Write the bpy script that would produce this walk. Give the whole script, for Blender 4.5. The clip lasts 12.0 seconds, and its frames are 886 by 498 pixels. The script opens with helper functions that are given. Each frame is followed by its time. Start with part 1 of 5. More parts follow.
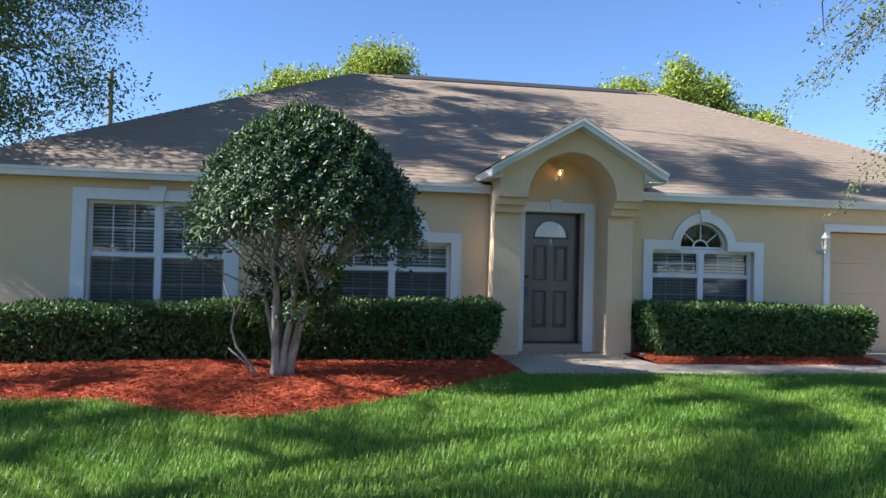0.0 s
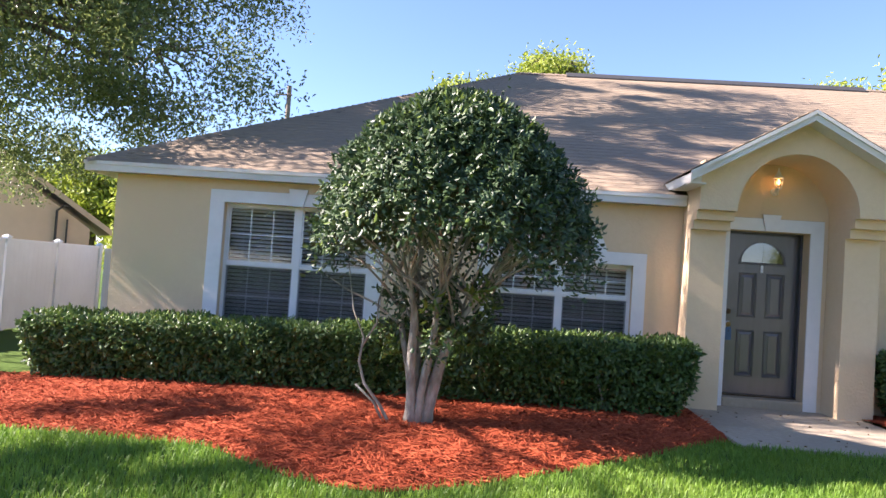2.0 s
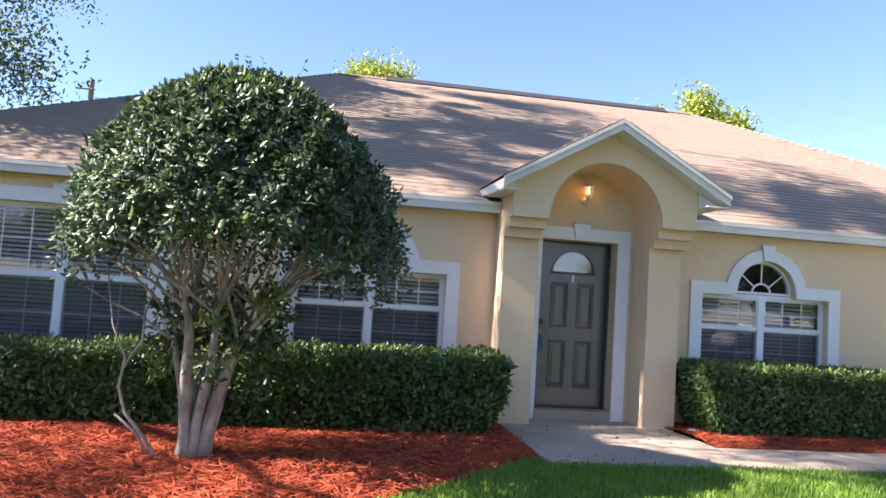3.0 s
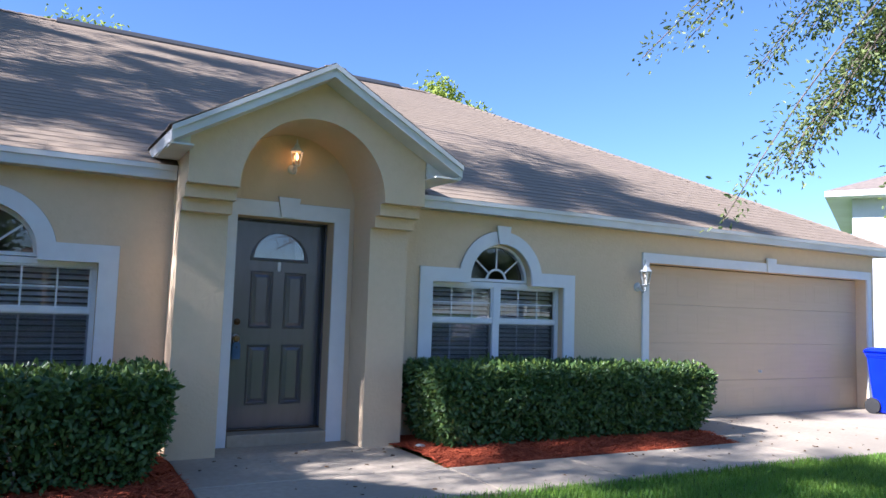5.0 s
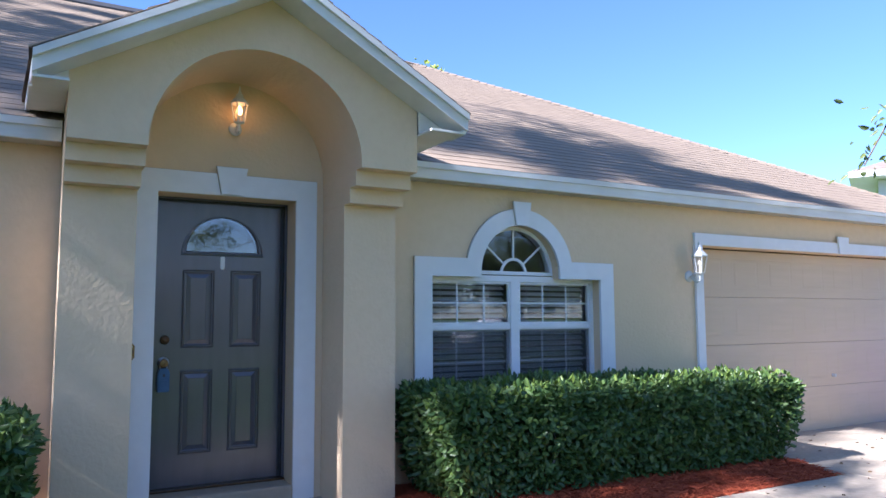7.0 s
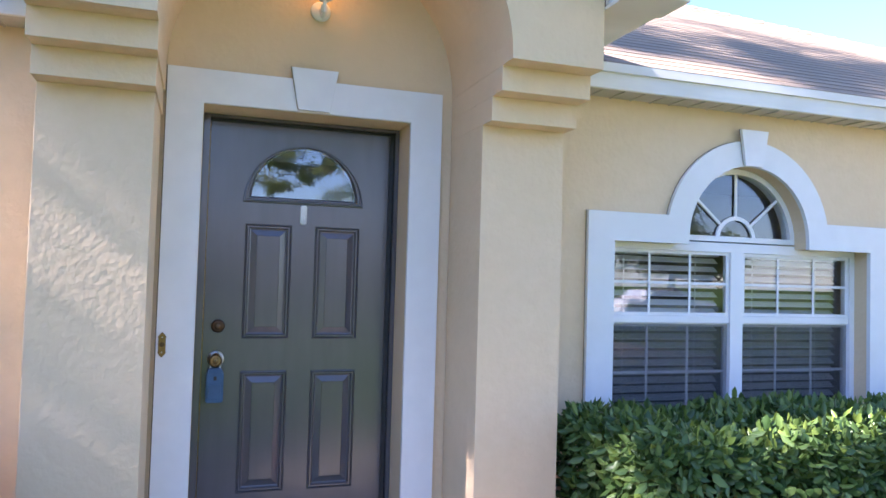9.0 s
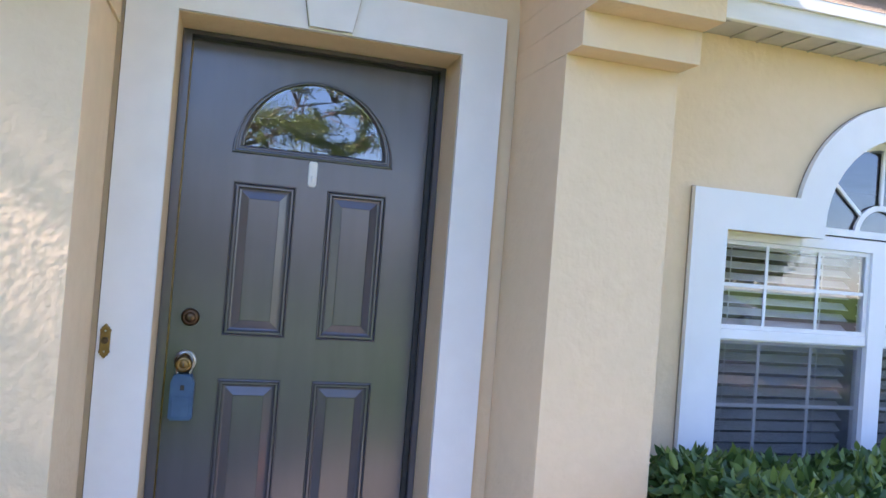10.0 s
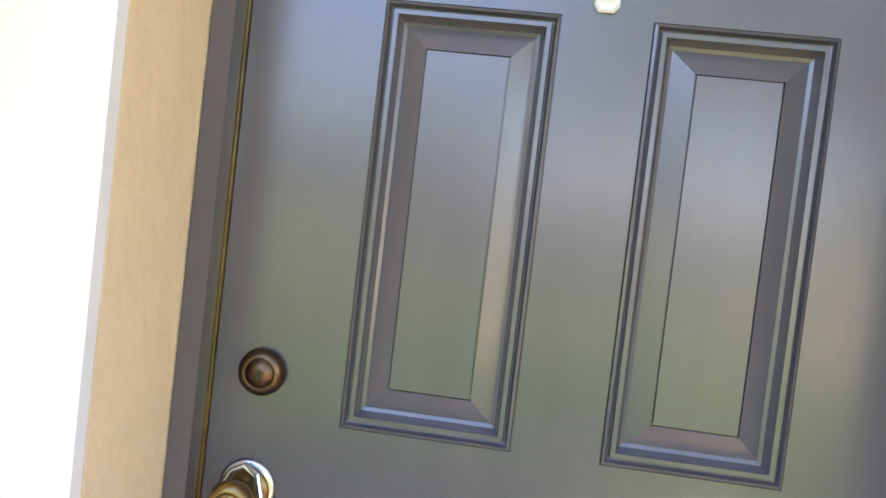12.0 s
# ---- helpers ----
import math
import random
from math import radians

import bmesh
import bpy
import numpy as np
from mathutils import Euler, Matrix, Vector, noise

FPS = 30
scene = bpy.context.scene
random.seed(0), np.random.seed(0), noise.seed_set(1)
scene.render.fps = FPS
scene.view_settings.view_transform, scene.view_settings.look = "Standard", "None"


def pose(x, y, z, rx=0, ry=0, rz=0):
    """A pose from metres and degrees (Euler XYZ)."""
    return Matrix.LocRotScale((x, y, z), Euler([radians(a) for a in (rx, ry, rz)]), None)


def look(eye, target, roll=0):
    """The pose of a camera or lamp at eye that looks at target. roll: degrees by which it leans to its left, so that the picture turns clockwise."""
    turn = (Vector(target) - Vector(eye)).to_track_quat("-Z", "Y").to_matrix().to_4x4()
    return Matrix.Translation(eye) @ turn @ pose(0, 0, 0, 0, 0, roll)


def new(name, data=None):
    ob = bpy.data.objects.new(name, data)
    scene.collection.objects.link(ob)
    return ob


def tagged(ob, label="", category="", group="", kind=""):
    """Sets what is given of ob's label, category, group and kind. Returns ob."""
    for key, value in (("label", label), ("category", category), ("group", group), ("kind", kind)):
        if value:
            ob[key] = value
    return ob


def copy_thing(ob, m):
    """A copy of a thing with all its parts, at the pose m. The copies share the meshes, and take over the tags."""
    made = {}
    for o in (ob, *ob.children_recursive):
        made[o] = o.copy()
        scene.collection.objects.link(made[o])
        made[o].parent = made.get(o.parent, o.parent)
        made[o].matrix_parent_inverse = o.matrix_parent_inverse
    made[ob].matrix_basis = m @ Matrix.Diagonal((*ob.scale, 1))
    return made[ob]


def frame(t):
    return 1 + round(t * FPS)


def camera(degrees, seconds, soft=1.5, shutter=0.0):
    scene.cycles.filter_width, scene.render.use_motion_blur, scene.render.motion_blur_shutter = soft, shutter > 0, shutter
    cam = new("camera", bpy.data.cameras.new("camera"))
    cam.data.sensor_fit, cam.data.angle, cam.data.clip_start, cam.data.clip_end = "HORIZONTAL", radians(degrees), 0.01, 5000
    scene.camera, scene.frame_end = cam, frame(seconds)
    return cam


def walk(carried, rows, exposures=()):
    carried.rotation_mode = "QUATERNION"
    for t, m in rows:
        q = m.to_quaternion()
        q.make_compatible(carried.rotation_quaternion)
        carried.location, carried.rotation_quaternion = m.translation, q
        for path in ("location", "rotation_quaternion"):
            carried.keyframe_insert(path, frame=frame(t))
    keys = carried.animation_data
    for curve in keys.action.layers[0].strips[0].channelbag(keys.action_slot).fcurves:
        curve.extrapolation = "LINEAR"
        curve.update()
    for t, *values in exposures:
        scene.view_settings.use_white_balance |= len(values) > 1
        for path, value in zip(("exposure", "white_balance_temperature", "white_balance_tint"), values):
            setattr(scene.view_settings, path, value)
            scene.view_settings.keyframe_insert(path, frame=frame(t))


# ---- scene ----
cam = camera(62.4, 12.0)
PATH = [
    (0, (0.865, -0.091, 1.311), (1.19, 1.882, 1.36), 1.4),
    (0.5, (0.802, 0.335, 1.345), (0.901, 2.332, 1.388), 2.0),
    (1, (0.8, 0.792, 1.366), (0.731, 2.79, 1.413), 2.8),
    (1.5, (0.903, 1.273, 1.38), (0.759, 3.267, 1.433), 3.3),
    (2, (0.997, 1.72, 1.376), (0.873, 3.714, 1.453), 3.9),
    (2.5, (1.103, 2.128, 1.352), (1.174, 4.123, 1.474), 4.1),
    (3, (1.304, 2.441, 1.359), (1.637, 4.407, 1.502), 3.7),
    (3.5, (1.528, 2.811, 1.355), (2.107, 4.718, 1.519), 3.2),
    (3.7, (1.602, 2.892, 1.365), (2.272, 4.77, 1.527), 2.9),
    (5.3, (2.576, 4.331, 1.357), (3.553, 6.068, 1.531), 1.5),
    (5.5, (2.68, 4.503, 1.359), (3.661, 6.236, 1.537), 1.2),
    (6, (2.92, 4.958, 1.36), (3.912, 6.686, 1.536), 0.7),
    (6.5, (3.122, 5.399, 1.354), (4.114, 7.126, 1.537), 0.2),
    (6.7, (3.19, 5.564, 1.345), (4.18, 7.291, 1.532), -0.1),
    (8.3, (3.808, 6.999, 1.431), (4.566, 8.846, 1.555), 0.1),
    (8.5, (3.847, 7.188, 1.448), (4.562, 9.053, 1.547), 0.2),
    (9, (4.06, 7.672, 1.455), (4.689, 9.569, 1.535), 1.6),
    (9.5, (4.19, 8.16, 1.447), (4.77, 10.073, 1.505), 3.2),
    (10, (4.287, 8.624, 1.457), (4.837, 10.546, 1.497), 4.5),
    (10.5, (4.291, 9.123, 1.436), (4.834, 11.048, 1.479), 6.1),
    (11, (4.409, 9.617, 1.454), (4.696, 11.596, 1.457), 6.9),
    (11.5, (4.435, 10.115, 1.45), (4.492, 12.114, 1.423), 6.8),
    (12, (4.472, 10.505, 1.418), (4.289, 12.496, 1.346), 6.6),
]
EXPOSURES = [(0.0, 1.32, 5700, 15), (1.0, 1.64, 6100, 19), (1.5, 1.98, 6450, 23), (3.5, 2.05, 6150, 28), (5.3, 1.48, 5300, 20), (6.5, 1.62, 5250, 21),
             (8.3, 2.52, 5800, 28), (9.5, 2.99, 5950, 31), (10.5, 3.22, 6350, 28), (11.0, 3.46, 6500, 27), (11.5, 3.8, 6950, 28), (12.0, 4.2, 7600, 28)]
walk(cam, [(t, look(eye, target, roll)) for t, eye, target, roll in PATH], EXPOSURES)

# ---- world and sun ----
SUN_DIR = Vector((-0.797, -0.055, 0.60)).normalized()
world = bpy.data.worlds.new("sky")
scene.world = world
world.use_nodes = True
wn = world.node_tree.nodes
sky = wn.new("ShaderNodeTexSky")
sky.sky_type, sky.sun_disc = "NISHITA", False
sky.sun_elevation = math.asin(SUN_DIR.z)
sky.sun_rotation = math.atan2(SUN_DIR.x, SUN_DIR.y)
sky.air_density, sky.dust_density, sky.ozone_density = 1.0, 0.15, 5.0
world.node_tree.links.new(sky.outputs["Color"], wn["Background"].inputs["Color"])
wn["Background"].inputs["Strength"].default_value = 0.076
sun_data = bpy.data.lights.new("sun", "SUN")
sun_data.energy, sun_data.angle, sun_data.color = 5.0, radians(0.53), (1.0, 0.93, 0.82)
sun = new("sun", sun_data)
sun.matrix_world = look(SUN_DIR * 60, (0, 0, 0))


# ---- materials ----
def surf(name, c1, c2, scale=8.0, rough=0.7, bump=0.0, bump_scale=60.0, bump_size=0.004, big=0.6, big_c=None,
         random_mix=0.0, island=False, metal=0.0, spec=0.5, stretch=(1, 1, 1), translucent=0.0, coat=0.0):
    """A paint, plaster, wood, stone or leaf: two colours mixed by fine grain, a third by large stains, and relief."""
    m = bpy.data.materials.new(name)
    m.use_nodes = True
    n, ln = m.node_tree.nodes, m.node_tree.links.new
    b = n["Principled BSDF"]
    tc = n.new("ShaderNodeTexCoord")
    mp = n.new("ShaderNodeMapping")
    mp.inputs["Scale"].default_value = stretch
    ln(tc.outputs["Object"], mp.inputs["Vector"])
    fine = n.new("ShaderNodeTexNoise")
    fine.inputs["Scale"].default_value, fine.inputs["Detail"].default_value = scale, 6
    ln(mp.outputs["Vector"], fine.inputs["Vector"])
    ramp = n.new("ShaderNodeMapRange")
    ramp.inputs["From Min"].default_value, ramp.inputs["From Max"].default_value = 0.3, 0.7
    ln(fine.outputs["Fac"], ramp.inputs["Value"])
    mix = n.new("ShaderNodeMix")
    mix.data_type = "RGBA"
    mix.inputs["A"].default_value, mix.inputs["B"].default_value = (*c1, 1), (*c2, 1)
    fac = ramp.outputs["Result"]
    if island or random_mix:
        src = n.new("ShaderNodeNewGeometry") if island else n.new("ShaderNodeObjectInfo")
        add = n.new("ShaderNodeMix")
        add.inputs["Factor"].default_value = random_mix or 0.7
        ln(fac, add.inputs["A"])
        ln(src.outputs["Random Per Island" if island else "Random"], add.inputs["B"])
        fac = add.outputs["Result"]
    ln(fac, mix.inputs["Factor"])
    col = mix.outputs["Result"]
    if big_c:
        large = n.new("ShaderNodeTexNoise")
        large.inputs["Scale"].default_value, large.inputs["Detail"].default_value = big, 4
        ln(tc.outputs["Object"], large.inputs["Vector"])
        r2 = n.new("ShaderNodeMapRange")
        r2.inputs["From Min"].default_value, r2.inputs["From Max"].default_value = 0.42, 0.72
        ln(large.outputs["Fac"], r2.inputs["Value"])
        mix2 = n.new("ShaderNodeMix")
        mix2.data_type = "RGBA"
        ln(r2.outputs["Result"], mix2.inputs["Factor"])
        ln(col, mix2.inputs["A"])
        mix2.inputs["B"].default_value = (*big_c, 1)
        col = mix2.outputs["Result"]
    ln(col, b.inputs["Base Color"])
    b.inputs["Roughness"].default_value, b.inputs["Metallic"].default_value = rough, metal
    b.inputs["Specular IOR Level"].default_value = spec
    b.inputs["Coat Weight"].default_value = coat
    if bump:
        bn = n.new("ShaderNodeTexNoise")
        bn.inputs["Scale"].default_value, bn.inputs["Detail"].default_value = bump_scale, 5
        ln(mp.outputs["Vector"], bn.inputs["Vector"])
        bp = n.new("ShaderNodeBump")
        bp.inputs["Strength"].default_value, bp.inputs["Distance"].default_value = bump, bump_size
        ln(bn.outputs["Fac"], bp.inputs["Height"])
        ln(bp.outputs["Normal"], b.inputs["Normal"])
    if translucent:
        t = n.new("ShaderNodeBsdfTranslucent")
        ln(col, t.inputs["Color"])
        ms = n.new("ShaderNodeMixShader")
        ms.inputs["Fac"].default_value = translucent
        ln(b.outputs["BSDF"], ms.inputs[1])
        ln(t.outputs["BSDF"], ms.inputs[2])
        ln(ms.outputs["Shader"], n["Material Output"].inputs["Surface"])
    return m


STUCCO = surf("stucco", (0.72, 0.555, 0.362), (0.755, 0.585, 0.388), 14, 0.9, 0.5, 34, 0.007, 0.5, (0.695, 0.54, 0.34), spec=0.2)
WHITE = surf("white_paint", (0.75, 0.75, 0.75), (0.80, 0.80, 0.80), 9, 0.6, 0.15, 50, 0.002, 0.8, (0.72, 0.72, 0.69))
FASCIA = surf("fascia_paint", (0.70, 0.69, 0.64), (0.78, 0.77, 0.72), 7, 0.6, 0.12, 40, 0.002, 1.2, (0.62, 0.60, 0.53), stretch=(0.4, 1, 3))
# Darker than the fascia paint: the shade under the eaves is put into it.
SHADED_SOFFIT = surf("shaded_soffit_paint", (0.50, 0.47, 0.41), (0.60, 0.57, 0.50), 30, 0.7, 0.3, 90, 0.002, 1.5, (0.46, 0.43, 0.37))
VINYL = surf("vinyl", (0.78, 0.78, 0.79), (0.84, 0.84, 0.85), 5, 0.45, big=0.7, big_c=(0.72, 0.71, 0.69))
SHINGLE = surf("shingle", (0.225, 0.172, 0.120), (0.36, 0.282, 0.198), 34, 0.95, 0.7, 160, 0.004, 0.35, (0.29, 0.225, 0.165), island=True, random_mix=0.12, spec=0.15, stretch=(0.2, 1, 1))
SHINGLE_PIECE = surf("shingle_piece", (0.225, 0.172, 0.120), (0.36, 0.282, 0.198), 34, 0.95, 0.7, 160, 0.004, random_mix=0.12, spec=0.15, stretch=(0.2, 1, 1))
ROOF_BASE = surf("roof_felt", (0.16, 0.115, 0.085), (0.24, 0.18, 0.13), 30, 0.95, 0.5, 120, 0.004, spec=0.15)
VENT = surf("ridge_vent", (0.03, 0.03, 0.03), (0.05, 0.05, 0.05), 20, 0.7, 0.3, 60)
DOOR_GREY = surf("door_paint", (0.083, 0.079, 0.093), (0.097, 0.092, 0.107), 6, 0.22, 0.10, 90, 0.001, 1.6, (0.076, 0.074, 0.082), stretch=(3, 3, 0.4), spec=1.0)
SEAL = surf("weatherstrip", (0.02, 0.02, 0.02), (0.035, 0.035, 0.035), 30, 0.6)
BRASS = surf("antique_brass", (0.22, 0.14, 0.055), (0.36, 0.24, 0.10), 40, 0.33, 0.2, 90, 0.001, metal=1.0)
BRONZE = surf("dark_bronze", (0.10, 0.065, 0.04), (0.16, 0.10, 0.06), 40, 0.35, metal=1.0)
# Brown that paints in the shade of the thin gap at trim edges.
GAP_SHADE = surf("gap_shade", (0.24, 0.18, 0.12), (0.36, 0.28, 0.19), 30, 0.9, 0.4, 80, 0.002)
STEEL = surf("steel", (0.45, 0.45, 0.45), (0.6, 0.6, 0.6), 30, 0.3, metal=1.0)
LOCKBOX = surf("lock_box_blue", (0.035, 0.095, 0.19), (0.05, 0.125, 0.24), 20, 0.45, 0.1, 80, 0.001)
# Grey-white mottled by noise, a tone darker than the porch lantern's paint.
LAMP_GREY = surf("mottled_lamp_paint", (0.52, 0.54, 0.53), (0.70, 0.71, 0.69), 22, 0.5, 0.3, 60, 0.001, 4.0, (0.46, 0.48, 0.46))
PLASTIC_W = surf("white_plastic", (0.78, 0.78, 0.76), (0.82, 0.82, 0.80), 10, 0.35)
BLACK = surf("black_plastic", (0.015, 0.015, 0.016), (0.03, 0.03, 0.03), 20, 0.5)
CONCRETE = surf("concrete", (0.41, 0.335, 0.24), (0.51, 0.425, 0.315), 18, 0.9, 0.5, 90, 0.004, 0.55, (0.33, 0.28, 0.21), spec=0.2)
GARAGE = surf("garage_paint", (0.56, 0.435, 0.285), (0.60, 0.465, 0.31), 5, 0.55, 0.25, 70, 0.0015, 0.7, (0.54, 0.415, 0.27), stretch=(0.3, 1, 4))
BLIND = surf("blind_slat", (0.80, 0.80, 0.79), (0.85, 0.85, 0.84), 10, 0.5)
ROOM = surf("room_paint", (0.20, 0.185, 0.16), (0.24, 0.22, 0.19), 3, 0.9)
SOIL = surf("lawn_soil", (0.055, 0.092, 0.02), (0.098, 0.148, 0.032), 26, 0.95, 0.8, 60, 0.02, 0.4, (0.055, 0.11, 0.02), spec=0.1)
MULCH = surf("mulch_bed", (0.26, 0.045, 0.016), (0.46, 0.09, 0.032), 38, 0.95, 1.0, 55, 0.03, 1.3, (0.24, 0.04, 0.016), spec=0.15)
DRY_LEAF = surf("dry_leaf", (0.10, 0.065, 0.035), (0.24, 0.16, 0.085), 20, 0.8, island=True, random_mix=0.8, spec=0.2)
CHIP = surf("mulch_chip", (0.23, 0.035, 0.014), (0.56, 0.13, 0.052), 20, 0.9, island=True, random_mix=0.8, spec=0.2)
GRASS = surf("grass_blade", (0.10, 0.225, 0.026), (0.31, 0.455, 0.065), 3, 0.5, island=True, random_mix=0.6, translucent=0.45, spec=0.35, big=0.7, big_c=(0.14, 0.295, 0.035))
HEDGE_LEAF = surf("hedge_leaf", (0.034, 0.084, 0.023), (0.140, 0.225, 0.055), 4, 0.42, island=True, random_mix=0.9, translucent=0.24, spec=0.5)
HEDGE_PALE = surf("hedge_pale_leaf", (0.10, 0.17, 0.03), (0.19, 0.26, 0.05), 4, 0.4, island=True, random_mix=0.7, translucent=0.25)
TOPIARY_LEAF = surf("topiary_leaf", (0.020, 0.052, 0.024), (0.105, 0.165, 0.062), 4, 0.46, island=True, random_mix=0.85, translucent=0.2, spec=0.5)
OAK_LEAF = surf("oak_leaf", (0.072, 0.12, 0.042), (0.28, 0.33, 0.10), 3, 0.45, island=True, random_mix=0.75, translucent=0.4)
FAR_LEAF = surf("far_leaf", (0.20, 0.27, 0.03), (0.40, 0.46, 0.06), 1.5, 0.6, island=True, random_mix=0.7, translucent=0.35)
BARK = surf("bark", (0.25, 0.225, 0.185), (0.47, 0.44, 0.37), 26, 0.9, 0.9, 45, 0.014, 5.0, (0.19, 0.17, 0.14), stretch=(1, 1, 0.35), spec=0.2)
OAK_BARK = surf("oak_bark", (0.10, 0.08, 0.06), (0.21, 0.17, 0.13), 20, 0.95, 1.0, 30, 0.02, stretch=(1, 1, 0.3), spec=0.2)
BIN_BLUE = surf("bin_blue", (0.004, 0.018, 0.50), (0.006, 0.025, 0.58), 6, 0.4, 0.05, 60, 0.001)
TYRE = surf("rubber", (0.02, 0.02, 0.02), (0.03, 0.03, 0.03), 20, 0.8)
WOOD_POLE = surf("pole_wood", (0.17, 0.13, 0.10), (0.24, 0.19, 0.15), 10, 0.9, 0.5, 30, 0.01, stretch=(1, 1, 0.1))
FAR_WALL = surf("far_wall", (0.60, 0.60, 0.62), (0.66, 0.66, 0.68), 3, 0.9, 0.3, 20)
FAR_BEIGE = surf("far_stucco", (0.50, 0.40, 0.29), (0.55, 0.44, 0.32), 3, 0.9, 0.3, 20)
FAR_ROOF = surf("far_roof", (0.19, 0.15, 0.115), (0.26, 0.205, 0.16), 6, 0.95, 0.5, 20, 0.02)
ASPHALT = surf("asphalt", (0.045, 0.045, 0.047), (0.07, 0.07, 0.07), 30, 0.9, 0.6, 120, 0.004, 0.4, (0.055, 0.055, 0.055))
FENCE_VINYL = surf("fence_vinyl", (0.80, 0.82, 0.87), (0.84, 0.86, 0.91), 5, 0.45, big=0.7, big_c=(0.75, 0.76, 0.80))
CAR_WHITE = surf("car_white", (0.78, 0.78, 0.78), (0.8, 0.8, 0.8), 2, 0.25, coat=0.8)
PEBBLE = surf("pebble", (0.5, 0.48, 0.45), (0.62, 0.6, 0.56), 12, 0.8, 0.4, 30)


def glass(name, rough=0.0, tint=(1, 1, 1), ior=1.55):
    m = bpy.data.materials.new(name)
    m.use_nodes = True
    b = m.node_tree.nodes["Principled BSDF"]
    b.inputs["Base Color"].default_value = (*tint, 1)
    b.inputs["Roughness"].default_value, b.inputs["IOR"].default_value = rough, ior
    b.inputs["Transmission Weight"].default_value = 1.0
    return m


GLASS = glass("window_glass")
# Index set above ordinary glass so the pane mirrors the sky more strongly.
FAN_GLASS = glass("high_index_glass", 0.0, (1, 1, 1), 1.9)
LAMP_GLASS = glass("lantern_glass", 0.12, (1.0, 0.93, 0.82))
SCREEN = bpy.data.materials.new("insect_mesh")
SCREEN.use_nodes = True
sb = SCREEN.node_tree.nodes["Principled BSDF"]
sb.inputs["Base Color"].default_value, sb.inputs["Roughness"].default_value, sb.inputs["Alpha"].default_value = (0.05, 0.055, 0.065, 1), 0.7, 0.30
GLOW = bpy.data.materials.new("bulb_glow")
GLOW.use_nodes = True
gb = GLOW.node_tree.nodes["Principled BSDF"]
gb.inputs["Emission Color"].default_value, gb.inputs["Emission Strength"].default_value = (1.0, 0.50, 0.16, 1), 3.0

# ---- building helpers ----
base = {}


def thing(name, loc, label="", category="", group="", kind=""):
    e = new(name)
    e.location = loc
    e.empty_display_size = 0.2
    base[e] = Vector(loc)
    return tagged(e, label, category, group, kind)


def finish(name, me, material, parent=None, label="", smooth=False):
    me.materials.append(material)
    if smooth:
        me.polygons.foreach_set("use_smooth", [True] * len(me.polygons))
    ob = new(name, me)
    if parent is not None:
        me.transform(Matrix.Translation(-base[parent]))
        ob.parent = parent
        base[ob] = base[parent]
    else:
        base[ob] = Vector((0, 0, 0))
    return tagged(ob, label)


def part(name, bm, material, parent=None, label="", smooth=False):
    """Links a bmesh, in world places, as ONE mesh object under a thing or a part."""
    bmesh.ops.recalc_face_normals(bm, faces=bm.faces)
    me = bpy.data.meshes.new(name)
    bm.to_mesh(me)
    bm.free()
    return finish(name, me, material, parent, label, smooth)


def structure(name, bm, material, label, category):
    return tagged(part(name, bm, material), label, category, "", "structure")


def merge(bm, other):
    me = bpy.data.meshes.new("tmp")
    other.to_mesh(me)
    other.free()
    bm.from_mesh(me)
    bpy.data.meshes.remove(me)
    return bm


def box(x0, x1, y0, y1, z0, z1, bevel=0.0, bm=None, turn=None):
    b = bmesh.new()
    m = Matrix.Translation(((x0 + x1) / 2, (y0 + y1) / 2, (z0 + z1) / 2))
    if turn is not None:
        m = m @ turn
    bmesh.ops.create_cube(b, size=1, matrix=m @ Matrix.Diagonal((x1 - x0, y1 - y0, z1 - z0, 1)))
    if bevel:
        bmesh.ops.bevel(b, geom=b.edges[:], offset=bevel, segments=2, profile=0.5, affect="EDGES")
    return merge(bm, b) if bm is not None else b


def plate(outer, holes, y0, y1, bm=None, axis="y"):
    """A flat piece with holes, drawn as (x, z) loops and given a thickness from y0 to y1."""
    b = bmesh.new()
    put = (lambda p, d: (p[0], d, p[1])) if axis == "y" else ((lambda p, d: (d, p[0], p[1])) if axis == "x" else (lambda p, d: (p[0], p[1], d)))
    for loop in (outer, *holes):
        vs = [b.verts.new(put(p, y0)) for p in loop]
        for i in range(len(vs)):
            b.edges.new((vs[i - 1], vs[i]))
    bmesh.ops.triangle_fill(b, use_beauty=True, edges=b.edges[:])
    ext = bmesh.ops.extrude_face_region(b, geom=b.faces[:])
    moved = [v for v in ext["geom"] if isinstance(v, bmesh.types.BMVert)]
    d = Vector(put((0, 0), y1)) - Vector(put((0, 0), y0))
    bmesh.ops.translate(b, verts=moved, vec=d)
    bmesh.ops.recalc_face_normals(b, faces=b.faces)
    return merge(bm, b) if bm is not None else b


def rect(x0, x1, z0, z1):
    return [(x0, z0), (x1, z0), (x1, z1), (x0, z1)]


def arc(cx, cz, rx, rz, a0, a1, n):
    return [(cx + rx * math.cos(radians(a0 + (a1 - a0) * i / n)), cz + rz * math.sin(radians(a0 + (a1 - a0) * i / n))) for i in range(n + 1)]


def rings(loops, cap=True, bm=None):
    """Joins loops of equal length into a moulded band, and closes the last."""
    b = bmesh.new()
    vs = [[b.verts.new(p) for p in lp] for lp in loops]
    for a, c in zip(vs, vs[1:]):
        for i in range(len(a)):
            b.faces.new((a[i - 1], a[i], c[i], c[i - 1]))
    if cap:
        b.faces.new(vs[-1])
    return merge(bm, b) if bm is not None else b


